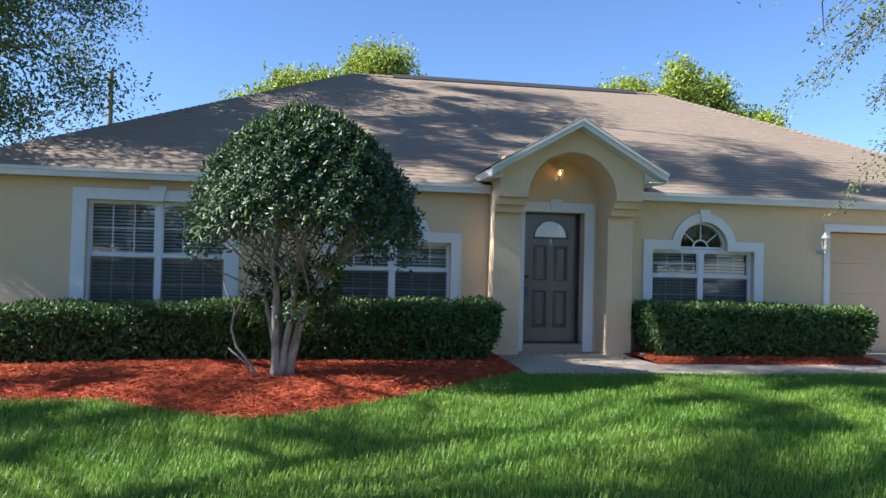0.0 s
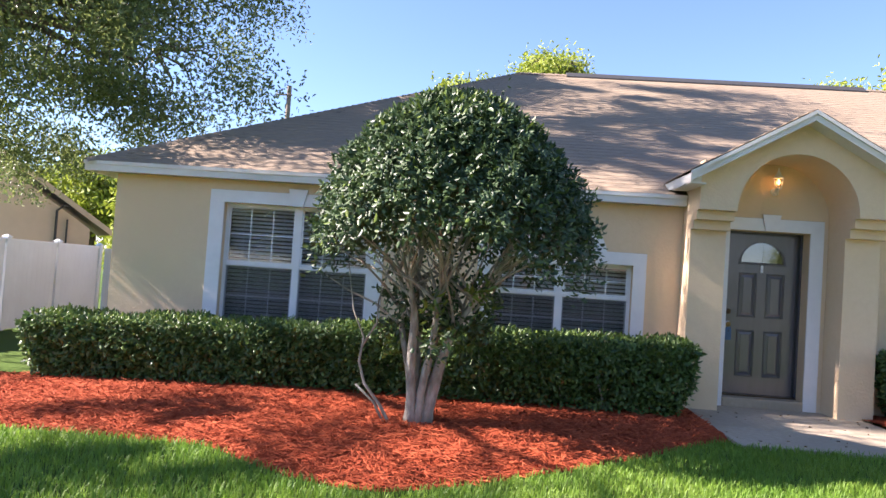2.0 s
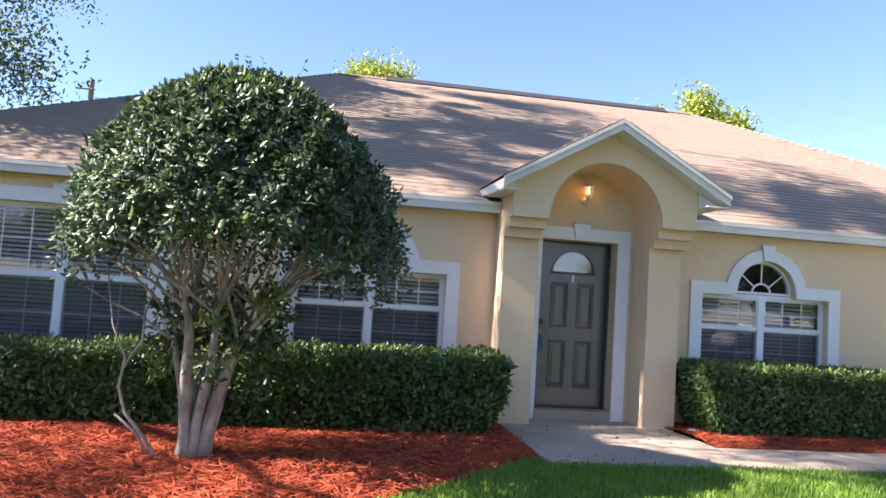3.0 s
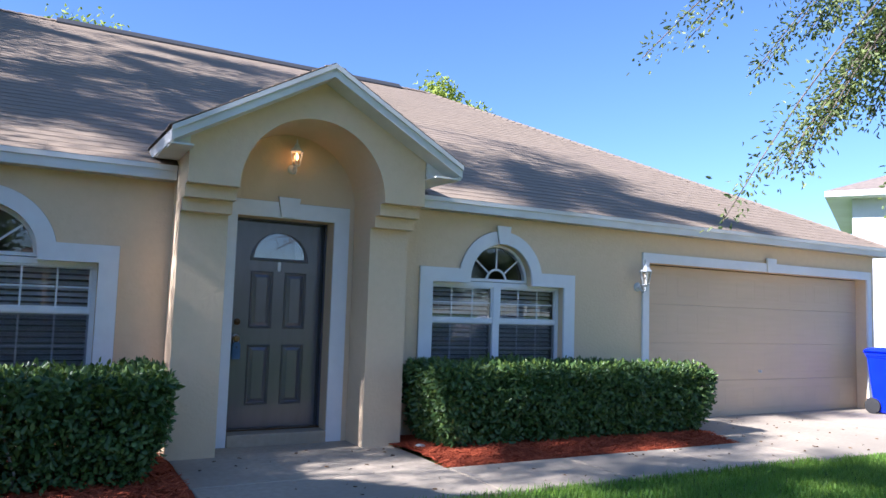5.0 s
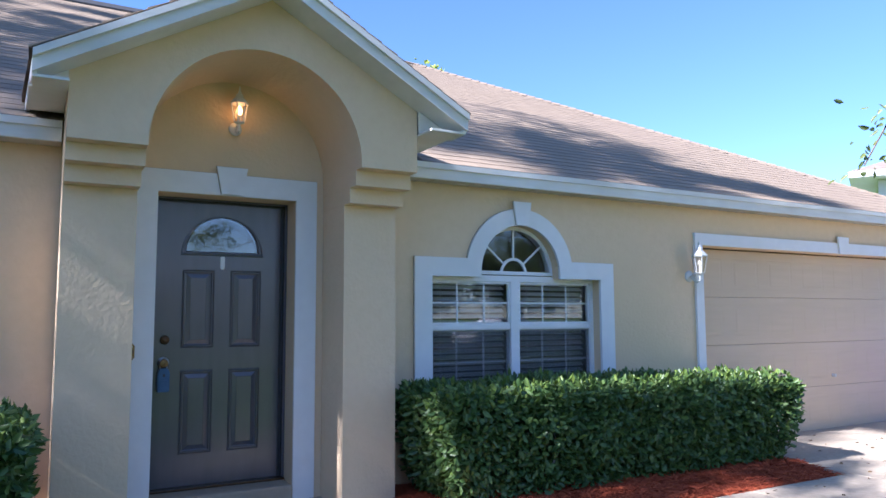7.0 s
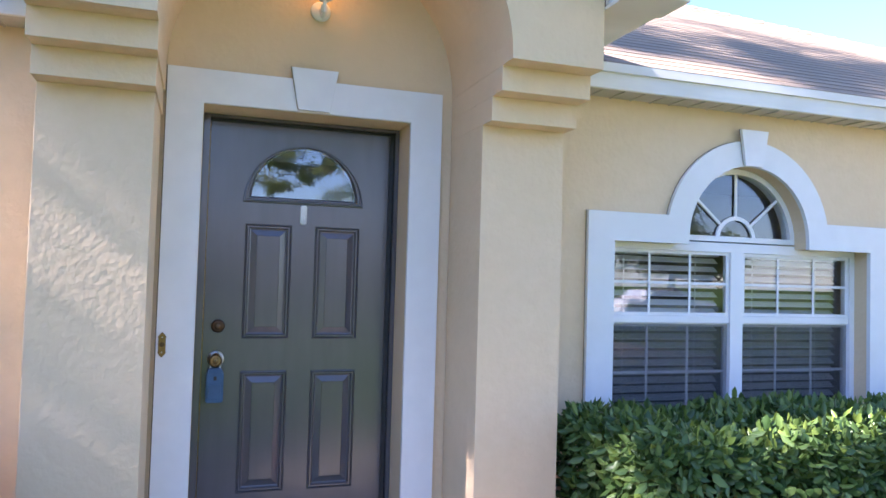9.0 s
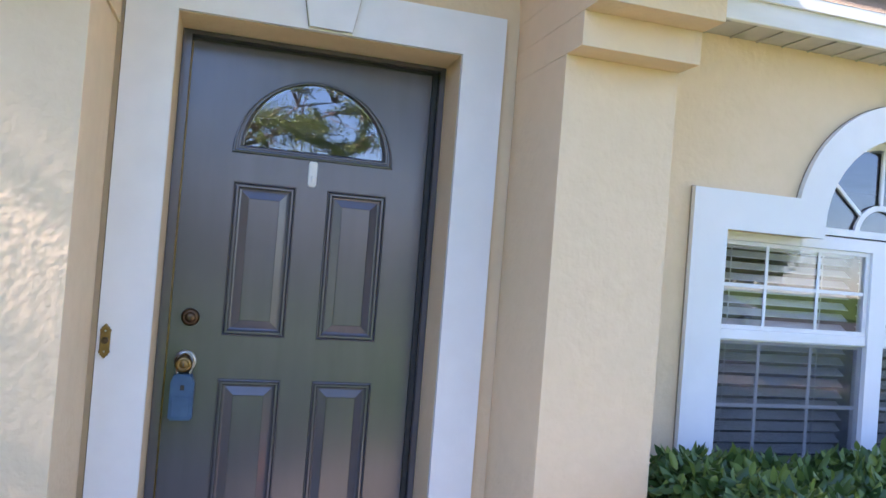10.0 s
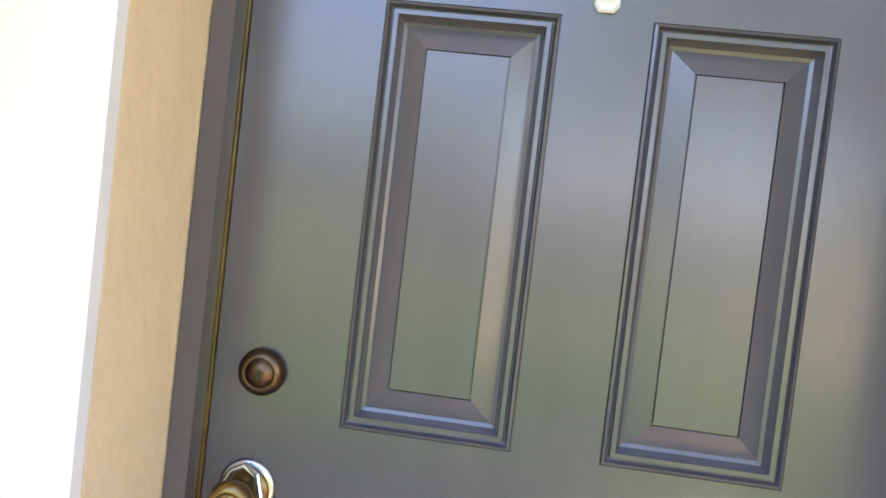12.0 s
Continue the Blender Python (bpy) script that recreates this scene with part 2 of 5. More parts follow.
def turned(profile, centre, sides=20, axis="z", bm=None):
    """A turned solid: (radius, height) pairs about an axis."""
    loops = []
    for r, h in profile:
        lp = []
        for i in range(sides):
            a = 2 * math.pi * i / sides
            u, v = max(r, 0.0004) * math.cos(a), max(r, 0.0004) * math.sin(a)
            p = {"z": (u, v, h), "y": (u, h, v), "x": (h, u, v)}[axis]
            lp.append(Vector(p) + Vector(centre))
        loops.append(lp)
    b = rings(loops, True)
    b.faces.new([v for v in b.verts[:sides]])
    bmesh.ops.recalc_face_normals(b, faces=b.faces)
    return merge(bm, b) if bm is not None else b


def tube(points, radii, sides=8, bm=None):
    """A tapered round bar along a line of points."""
    b = bmesh.new()
    pts = [Vector(p) for p in points]
    prev = None
    for i, p in enumerate(pts):
        d = (pts[min(i + 1, len(pts) - 1)] - pts[max(i - 1, 0)]).normalized()
        u = d.orthogonal().normalized() if prev is None else (prev - d * prev.dot(d)).normalized()
        prev = u
        w = d.cross(u)
        ring = [b.verts.new(p + (u * math.cos(2 * math.pi * k / sides) + w * math.sin(2 * math.pi * k / sides)) * radii[i]) for k in range(sides)]
        if i:
            for k in range(sides):
                b.faces.new((last[k - 1], last[k], ring[k], ring[k - 1]))
        else:
            b.faces.new(ring[::-1])
        last = ring
    b.faces.new(last)
    return merge(bm, b) if bm is not None else b


def raw_mesh(name, verts, faces_n, corners, flat=False):
    """A mesh from arrays: all faces have the same count of corners."""
    me = bpy.data.meshes.new(name)
    n = len(corners) // faces_n
    me.vertices.add(len(verts))
    me.vertices.foreach_set("co", np.asarray(verts, dtype=np.float32).ravel())
    me.loops.add(len(corners))
    me.loops.foreach_set("vertex_index", np.asarray(corners, dtype=np.int32))
    me.polygons.add(n)
    me.polygons.foreach_set("loop_start", np.arange(0, len(corners), faces_n, dtype=np.int32))
    me.update(calc_edges=True)
    if flat:
        me.shade_flat()
    return me


def unit(a):
    return a / np.maximum(np.linalg.norm(a, axis=1, keepdims=True), 1e-9)


def leaf_mesh(name, at, out, length, width, rng, droop=0.2, spread=0.8, lie=False):
    """Many folded leaves: at the places `at`, pointing roughly along `out`, or lying over one another with their faces outwards."""
    n = len(at)
    if lie:
        d = unit(out * 0.45 + rng.normal(0, spread, (n, 3)) - np.array([0, 0, droop]))
        s = unit(np.cross(unit(out) + np.array([0, 0, 0.45]) + rng.normal(0, 0.5, (n, 3)), d))
    else:
        d = unit(out + rng.normal(0, spread, (n, 3)) - np.array([0, 0, droop]))
        s = unit(np.cross(d, rng.normal(0, 1, (n, 3))))
    up = np.cross(s, d)
    ln = (length * rng.uniform(0.6, 1.25, n))[:, None]
    w = (width * rng.uniform(0.7, 1.2, n))[:, None] * 0.5
    fold = w * 0.35
    v = np.stack([at, at + d * ln * 0.3 + s * w * 0.85 + up * fold, at + d * ln * 0.68 + s * w * 0.75 + up * fold, at + d * ln - up * ln * 0.08,
                  at + d * ln * 0.68 - s * w * 0.75 + up * fold, at + d * ln * 0.3 - s * w * 0.85 + up * fold], axis=1).reshape(-1, 3)
    k = np.arange(n)[:, None] * 6
    f = np.concatenate([k + np.array([[0, 3, 2, 1]]), k + np.array([[0, 5, 4, 3]])], axis=1).ravel()
    return raw_mesh(name, v, 4, f)


def ground_z(x, y):
    """The lawn falls gently towards the street and towards the side fence."""
    return -0.019 * min(max(9.0 - y, 0), 7) - 0.03 * min(max(-1.0 - x, 0), 8)


def ground_np(x, y):
    return -0.019 * np.clip(9.0 - y, 0, 7) - 0.03 * np.clip(-1.0 - x, 0, 8)

# ---- ground, beds and paving ----
def bed_front(x):
    """The curved front edge of the large mulch bed."""
    if x < -1.1:
        return 7.35 + (-1.1 - x) * 0.14
    if x < 0.35:
        return 7.35 - 0.80 * math.sin((x + 1.1) / 1.45 * math.pi / 2)
    return 6.55 + 2.45 * ((x - 0.35) / 3.0) ** 1.25


def in_bed(x, y):
    return -5.3 < x < 3.4 and bed_front(min(x, 3.35)) < y < 11.1 and not (x < -4.2 and y > 9.9)


gx = [-400, -120, -50, -30, -20, *[-14 + 0.5 * i for i in range(57)], 20, 30, 50, 120, 400]
gy = [-400, -120, -60, -30, -22, -17, *[-12 + 0.5 * i for i in range(53)], 20, 30, 60, 120, 400]
b = bmesh.new()
gv = [[b.verts.new((x, y, ground_z(x, y) - 0.03)) for x in gx] for y in gy]
for j in range(len(gy) - 1):
    for i in range(len(gx) - 1):
        b.faces.new((gv[j][i], gv[j][i + 1], gv[j + 1][i + 1], gv[j + 1][i]))
structure("ground", b, SOIL, "green lawn ground sheet around the house", "lawn")

# the large bed, mounded a little
b = bmesh.new()
nx, ny = 70, 26
bv = []
for i in range(nx + 1):
    x = -5.3 + 8.75 * i / nx
    y0 = bed_front(min(x, 3.35))
    y1 = 11.16 if x > -4.15 else 9.9
    row = []
    for j in range(ny + 1):
        s = j / ny
        y = y0 + (y1 - y0) * s + 0.03 * noise.noise((x * 4, 0, 1)) * (1 - s)
        edge = min(1, s * 7)
        z = ground_z(x, y) - 0.035 + (0.055 + 0.03 * noise.noise((x * 1.4, y * 1.4, 2)) + 0.02 * noise.noise((x * 6, y * 6, 5))) * edge
        row.append(b.verts.new((x, y, z)))
    bv.append(row)
for i in range(nx):
    for j in range(ny):
        b.faces.new((bv[i][j], bv[i + 1][j], bv[i + 1][j + 1], bv[i][j + 1]))
bed = tagged(part("mulch_bed", b, MULCH, None, "", True), "red shredded wood mulch bed with a curved edge", "mulch bed", "", "structure")
b = bmesh.new()
bv = []
for i in range(41):
    x = 5.60 + 3.75 * i / 40
    row = []
    for j in range(11):
        y = 9.72 + 1.44 * j / 10
        if i == 0:
            x = 5.55 + max(0, 0.14 * (10.7 - y))
        z = -0.015 + min(1, j / 3) * (0.05 + 0.02 * noise.noise((x * 3, y * 3, 4)))
        row.append(b.verts.new((x, y, z)))
    bv.append(row)
for i in range(40):
    for j in range(10):
        b.faces.new((bv[i][j], bv[i + 1][j], bv[i + 1][j + 1], bv[i][j + 1]))
tagged(part("mulch_strip", b, MULCH, None, "", True), "red mulch strip under the short hedge", "mulch bed", "", "structure")

# concrete: entry pad, front path, driveway
pave = thing("pavement", (4.6, 9.6, 0), "pale concrete path and driveway with shallow joints", "pavement", "", "structure")
pads = [(3.47, 5.62, 9.74, 11.24), (3.47, 5.62, 8.80, 9.73), (5.63, 6.9, 8.80, 9.71), (6.91, 8.2, 8.80, 9.71), (8.21, 9.45, 8.80, 9.71),
        (9.46, 12.0, 8.72, 11.42), (12.01, 14.9, 8.72, 11.42)]
for k in range(5):
    pads += [(10.4, 12.6, 8.71 - 3.6 * (k + 1), 8.70 - 3.6 * k), (12.61, 14.9, 8.71 - 3.6 * (k + 1), 8.70 - 3.6 * k)]
for x0, x1, y0, y1 in pads:
    b = box(x0, x1, y0, y1, -0.16, 0, 0.012)
    if y1 < 8.75:
        for v in b.verts:
            v.co.z += ground_z(x0 + 1, v.co.y)
    part("slab", b, CONCRETE, pave)
b = box(-60, 60, -21, -11.5, -0.30, -0.145)
structure("road", b, ASPHALT, "grey asphalt street", "road")

# ---- house shell ----
WALL, BACK = 11.17, 11.37
LEFT, RIGHT, REAR = -4.0, 14.42, 22.4
EAVE, SOFFIT = 10.98, 2.46


def arch_hole(cx, half, z0, ztop, arch, spring):
    """A window's opening: a rectangle, with a half-round head on it."""
    p = [(cx - half, z0), (cx + half, z0), (cx + half, ztop)]
    if arch:
        p += [(cx + arch, ztop)] + arc(cx, spring, arch, arch, 0, 180, 20) + [(cx - arch, ztop)]
    return p + [(cx - half, ztop)]


WIN = {"window_1": (-1.53, 0.985, 0.50, 2.176, 0.0, 0.0), "window_2": (1.94, 0.91, 0.62, 1.69, 0.43, 1.73), "window_3": (7.10, 0.91, 0.62, 1.69, 0.43, 1.73)}
holes = [arch_hole(c, h, z0, z1, a, s) for c, h, z0, z1, a, s in WIN.values()]
left_part = plate(rect(LEFT, 3.50, -0.3, 2.62), holes[:2], WALL, BACK)
plate([(5.60, -0.3), (9.41, -0.3), (9.41, 2.08), (14.21, 2.08), (14.21, -0.3), (RIGHT, -0.3), (RIGHT, 2.62), (5.60, 2.62)], [holes[2]], WALL, BACK, left_part)
structure("wall_south", left_part, STUCCO, "tan textured stucco front wall", "wall")
structure("wall_west", plate([(BACK, -0.4), (REAR, -0.4), (REAR, 2.62), (BACK, 2.62)], [], LEFT, LEFT + 0.2, None, "x"), STUCCO, "tan stucco side wall", "wall")
structure("wall_east", plate([(BACK, -0.4), (REAR, -0.4), (REAR, 2.62), (BACK, 2.62)], [], RIGHT - 0.2, RIGHT, None, "x"), STUCCO, "tan stucco side wall", "wall")
structure("wall_north", box(LEFT, RIGHT, REAR, REAR + 0.2, -0.4, 2.62), STUCCO, "tan stucco rear wall", "wall")
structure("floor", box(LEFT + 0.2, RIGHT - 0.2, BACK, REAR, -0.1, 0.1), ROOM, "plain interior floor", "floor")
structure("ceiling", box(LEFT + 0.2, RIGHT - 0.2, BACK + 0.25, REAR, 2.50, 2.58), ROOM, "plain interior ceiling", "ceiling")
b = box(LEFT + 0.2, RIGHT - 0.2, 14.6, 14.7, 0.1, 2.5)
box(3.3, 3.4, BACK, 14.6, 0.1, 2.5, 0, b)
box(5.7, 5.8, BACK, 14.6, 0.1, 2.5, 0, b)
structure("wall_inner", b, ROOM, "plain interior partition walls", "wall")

# ---- porch: gable block with its arch, stepped imposts, piers ----
CX, ARCH_R, SPRING = 4.575, 0.695, 2.40
loop = [(3.44, 2.385), (CX - ARCH_R, 2.385)] + arc(CX, SPRING, ARCH_R, ARCH_R, 180, 0, 36) + [(CX + ARCH_R, 2.385), (5.70, 2.385), (5.70, 2.85), (4.62, 3.46), (3.44, 2.795)]
b = plate(loop, [], 10.46, 11.24)
for x0, x1 in ((3.44, CX - ARCH_R), (CX + ARCH_R, 5.70)):
    box(x0, x1, 10.57, 11.238, 2.275, 2.3848, 0.002, b)
    box(x0, x1 - 0.008, 10.68, 11.236, 2.165, 2.2748, 0.002, b)
    box(x0, x1 - 0.016, 10.79, 11.234, -0.05, 2.1648, 0.002, b)
structure("porch_wall", b, STUCCO, "tan stucco porch gable with round arch on two piers", "porch")
DOOR = (4.05, 5.047, 0.12, 2.237)
structure("wall_porch", plate(rect(3.70, 5.45, -0.05, 3.12), [rect(DOOR[0], DOOR[1], -0.05 + 0.01, DOOR[3])], 11.241, 11.46), STUCCO, "tan stucco wall behind the porch arch", "wall")
b = box(DOOR[0] + 0.002, DOOR[1] - 0.002, 11.20, 11.62, -0.03, 0.115, 0.012)
structure("door_sill", b, CONCRETE, "pale painted concrete door step", "step")

# ---- roof ----
RZ, RY, RX0, RX1 = 5.70, 16.78, 1.42, 8.86
EX0, EX1, EY0, EY1, EZ = -4.36, 14.66, EAVE, 22.58, 2.60
b = bmesh.new()
c = [b.verts.new(p) for p in ((EX0, EY0, EZ), (EX1, EY0, EZ), (EX1, EY1, EZ), (EX0, EY1, EZ), (RX0, RY, RZ), (RX1, RY, RZ))]
rise = lambda y: EZ + (y - EY0) * (RZ - EZ) / (RY - EY0)
notch = [b.verts.new((x, y, rise(y))) for x, y in ((3.46, EY0), (3.46, 11.45), (5.68, 11.45), (5.68, EY0))]
b.faces.new((c[0], *notch, c[1], c[5], c[4]))
for f in ((1, 2, 5), (2, 3, 4, 5), (3, 0, 4)):
    b.faces.new([c[i] for i in f])
roof = structure("roof", b, ROOF_BASE, "brown asphalt shingle hip roof", "roof")
GC, GS, GHALF = 4.62, 0.567, 1.375
gz = lambda x: 3.575 - GS * abs(x - GC)
b = bmesh.new()
g = [b.verts.new((x, y, gz(x))) for x, y in ((GC - GHALF, 10.21), (GC, 10.21), (GC + GHALF, 10.21), (GC - GHALF - 0.05, 11.1), (GC - GHALF - 0.05, 12.95), (GC, 12.95), (GC + GHALF, 12.95))]
b.faces.new((g[0], g[1], g[5], g[4], g[3]))
b.faces.new((g[1], g[2], g[6], g[5]))
porch_roof = structure("porch_roof", b, ROOF_BASE, "small brown shingle gable roof over the porch", "roof")

# fascia boards, soffits, drip edge
b = box(EX0, 3.43, EY0, EY0 + 0.025, 2.465, 2.575, 0.004)
box(5.705, EX1, EY0, EY0 + 0.025, 2.465, 2.575, 0.004, b)
box(EX0, EX0 + 0.025, EY0 + 0.026, EY1, 2.465, 2.575, 0.004, b)
box(EX1 - 0.025, EX1, EY0 + 0.026, EY1, 2.465, 2.575, 0.004, b)
structure("fascia", b, FASCIA, "off-white painted fascia board along the eaves", "fascia")
b = box(EX0 - 0.012, 3.43, EY0 - 0.014, EY0 - 0.002, 2.55, 2.60, 0.003)
box(5.705, EX1, EY0 - 0.014, EY0 - 0.002, 2.55, 2.60, 0.003, b)
structure("drip_edge", b, FASCIA, "off-white metal drip edge under the shingles", "trim")
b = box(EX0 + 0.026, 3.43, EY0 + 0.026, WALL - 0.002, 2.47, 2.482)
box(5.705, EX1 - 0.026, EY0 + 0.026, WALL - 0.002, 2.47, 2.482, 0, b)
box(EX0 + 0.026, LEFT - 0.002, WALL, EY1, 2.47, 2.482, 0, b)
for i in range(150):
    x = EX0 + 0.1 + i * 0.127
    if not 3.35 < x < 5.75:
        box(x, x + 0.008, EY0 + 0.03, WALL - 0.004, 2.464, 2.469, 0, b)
structure("soffit", b, SHADED_SOFFIT, "off-white ribbed soffit, darkened for the shade under the eaves", "soffit")
# gable rakes with boxed returns
b = bmesh.new()
for s in (-1, 1):
    e = GC + s * (GHALF - 0.01)
    w = 3.44 if s < 0 else 5.70
    ez = gz(e)
    for y0, y1, t0, t1 in ((10.215, 10.24, 0.012, 0.130), (10.19, 10.214, 0.010, 0.055), (10.24, 10.458, 0.115, 0.129)):
        plate([(GC, 3.575 - t0), (e, ez - t0), (e, ez - t1), (GC, 3.575 - t1)], [], y0, y1, b)
    zb = ez - 0.130
    # boxed return below the rake's foot
    x0, x1 = sorted((e, w))
    box(x0 + 0.002, x1 - 0.002, 10.241, 10.455, zb - 0.022, zb - 0.004, 0.003, b)
    plate([(e, zb), (w - s * -0.002, zb), (w - s * -0.002, zb + GS * abs(w - e) - 0.004)], [], 10.43, 10.455, b)
    back = e - (0.045 if s < 0 else 0)
    plate([(min(e, e - s * 0.025), 10.2415), (max(e, e - s * 0.025), 10.2415), (max(back, back - s * 0.025), 11.3), (min(back, back - s * 0.025), 11.3)], [], ez - 0.135, ez - 0.034, b, "z")
    x0, x1 = sorted((back - s * 0.028, w + s * 0.003))
    box(x0, x1, 10.456, 11.0, zb - 0.018, zb - 0.006, 0, b)
structure("gable_trim", b, FASCIA, "off-white rake boards and boxed eave returns on the porch gable", "trim")

# ---- window and door surrounds ----
def keystone(cx, w0, w1, z0, z1, y0, y1, bm):
    return plate([(cx - w0 / 2, z0), (cx + w0 / 2, z0), (cx + w1 / 2, z1), (cx - w1 / 2, z1)], [], y0, y1, bm)


T = 0.16
c, h, z0, z1, a, s = WIN["window_1"]
b = plate(rect(c - h - 0.187, c + h + 0.187, z0 - T, z1 + T), [rect(c - h + 0.003, c + h - 0.003, z0, z1 - 0.003)], 11.142, WALL - 0.001)
keystone(c, 0.15, 0.25, z1 - 0.01, z1 + 0.215, 11.118, 11.141, b)
structure("window_trim", b, WHITE, "white raised stucco window surround with keystone", "trim")
# A brown rim stands in for a real groove and its shade.
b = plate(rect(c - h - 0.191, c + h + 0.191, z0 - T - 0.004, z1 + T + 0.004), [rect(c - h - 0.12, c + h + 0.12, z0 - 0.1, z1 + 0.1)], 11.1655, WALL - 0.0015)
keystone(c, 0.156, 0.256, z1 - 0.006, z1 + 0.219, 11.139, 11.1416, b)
structure("gap_shade", b, GAP_SHADE, "thin brown line painted in for the shaded gap round the window surround", "trim")
for key in ("window_2", "window_3"):
    c, h, z0, z1, a, s = WIN[key]
    oz = z1 + T - 0.005
    ao = a + 0.145
    ang = math.degrees(math.asin((oz - s) / ao))
    out = [(c - h - T, z0 - T), (c + h + T, z0 - T), (c + h + T, oz)] + arc(c, s, ao, ao, ang, 180 - ang, 28) + [(c - h - T, oz)]
    hole = arch_hole(c, h - 0.003, z0, z1 - 0.003, a - 0.003, s)
    b = plate(out, [hole], 11.142, WALL - 0.001)
    keystone(c, 0.125, 0.19, s + a - 0.005, s + a + 0.205, 11.118, 11.141, b)
    structure("window_trim", b, WHITE, "white raised window surround with half-round head and keystone", "trim")
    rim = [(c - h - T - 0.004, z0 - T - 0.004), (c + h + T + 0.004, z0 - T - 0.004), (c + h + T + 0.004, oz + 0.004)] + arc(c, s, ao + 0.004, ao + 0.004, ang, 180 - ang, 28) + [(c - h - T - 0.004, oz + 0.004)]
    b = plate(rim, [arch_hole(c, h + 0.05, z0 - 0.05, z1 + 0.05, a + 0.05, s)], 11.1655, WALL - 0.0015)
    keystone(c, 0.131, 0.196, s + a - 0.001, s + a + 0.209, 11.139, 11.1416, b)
    structure("gap_shade", b, GAP_SHADE, "thin brown line painted in for the shaded gap round the window surround", "trim")
b = plate([(3.886, -0.02), (4.049, -0.02), (4.049, 2.239), (5.048, 2.239), (5.048, -0.02), (5.212, -0.02), (5.212, 2.397), (3.886, 2.397)], [], 11.218, 11.239)
keystone(4.555, 0.15, 0.225, 2.245, 2.447, 11.195, 11.217, b)
structure("door_trim", b, WHITE, "white raised door surround with keystone", "trim")
# The same painted gap line behind the door surround and its keystone.
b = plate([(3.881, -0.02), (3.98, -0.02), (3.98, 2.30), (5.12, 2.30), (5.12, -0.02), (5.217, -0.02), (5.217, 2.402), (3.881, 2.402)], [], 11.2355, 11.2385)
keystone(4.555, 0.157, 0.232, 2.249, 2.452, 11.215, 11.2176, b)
structure("gap_shade", b, GAP_SHADE, "thin brown line painted in for the shaded gap round the door surround", "trim")
b = plate([(9.30, -0.03), (9.409, -0.03), (9.409, 2.082), (14.212, 2.082), (14.212, -0.03), (14.32, -0.03), (14.32, 2.207), (9.30, 2.207)], [], 11.142, WALL - 0.001)
keystone(11.83, 0.17, 0.21, 2.075, 2.28, 11.118, 11.141, b)
structure("garage_trim", b, WHITE, "white raised garage door surround with keystone", "trim")


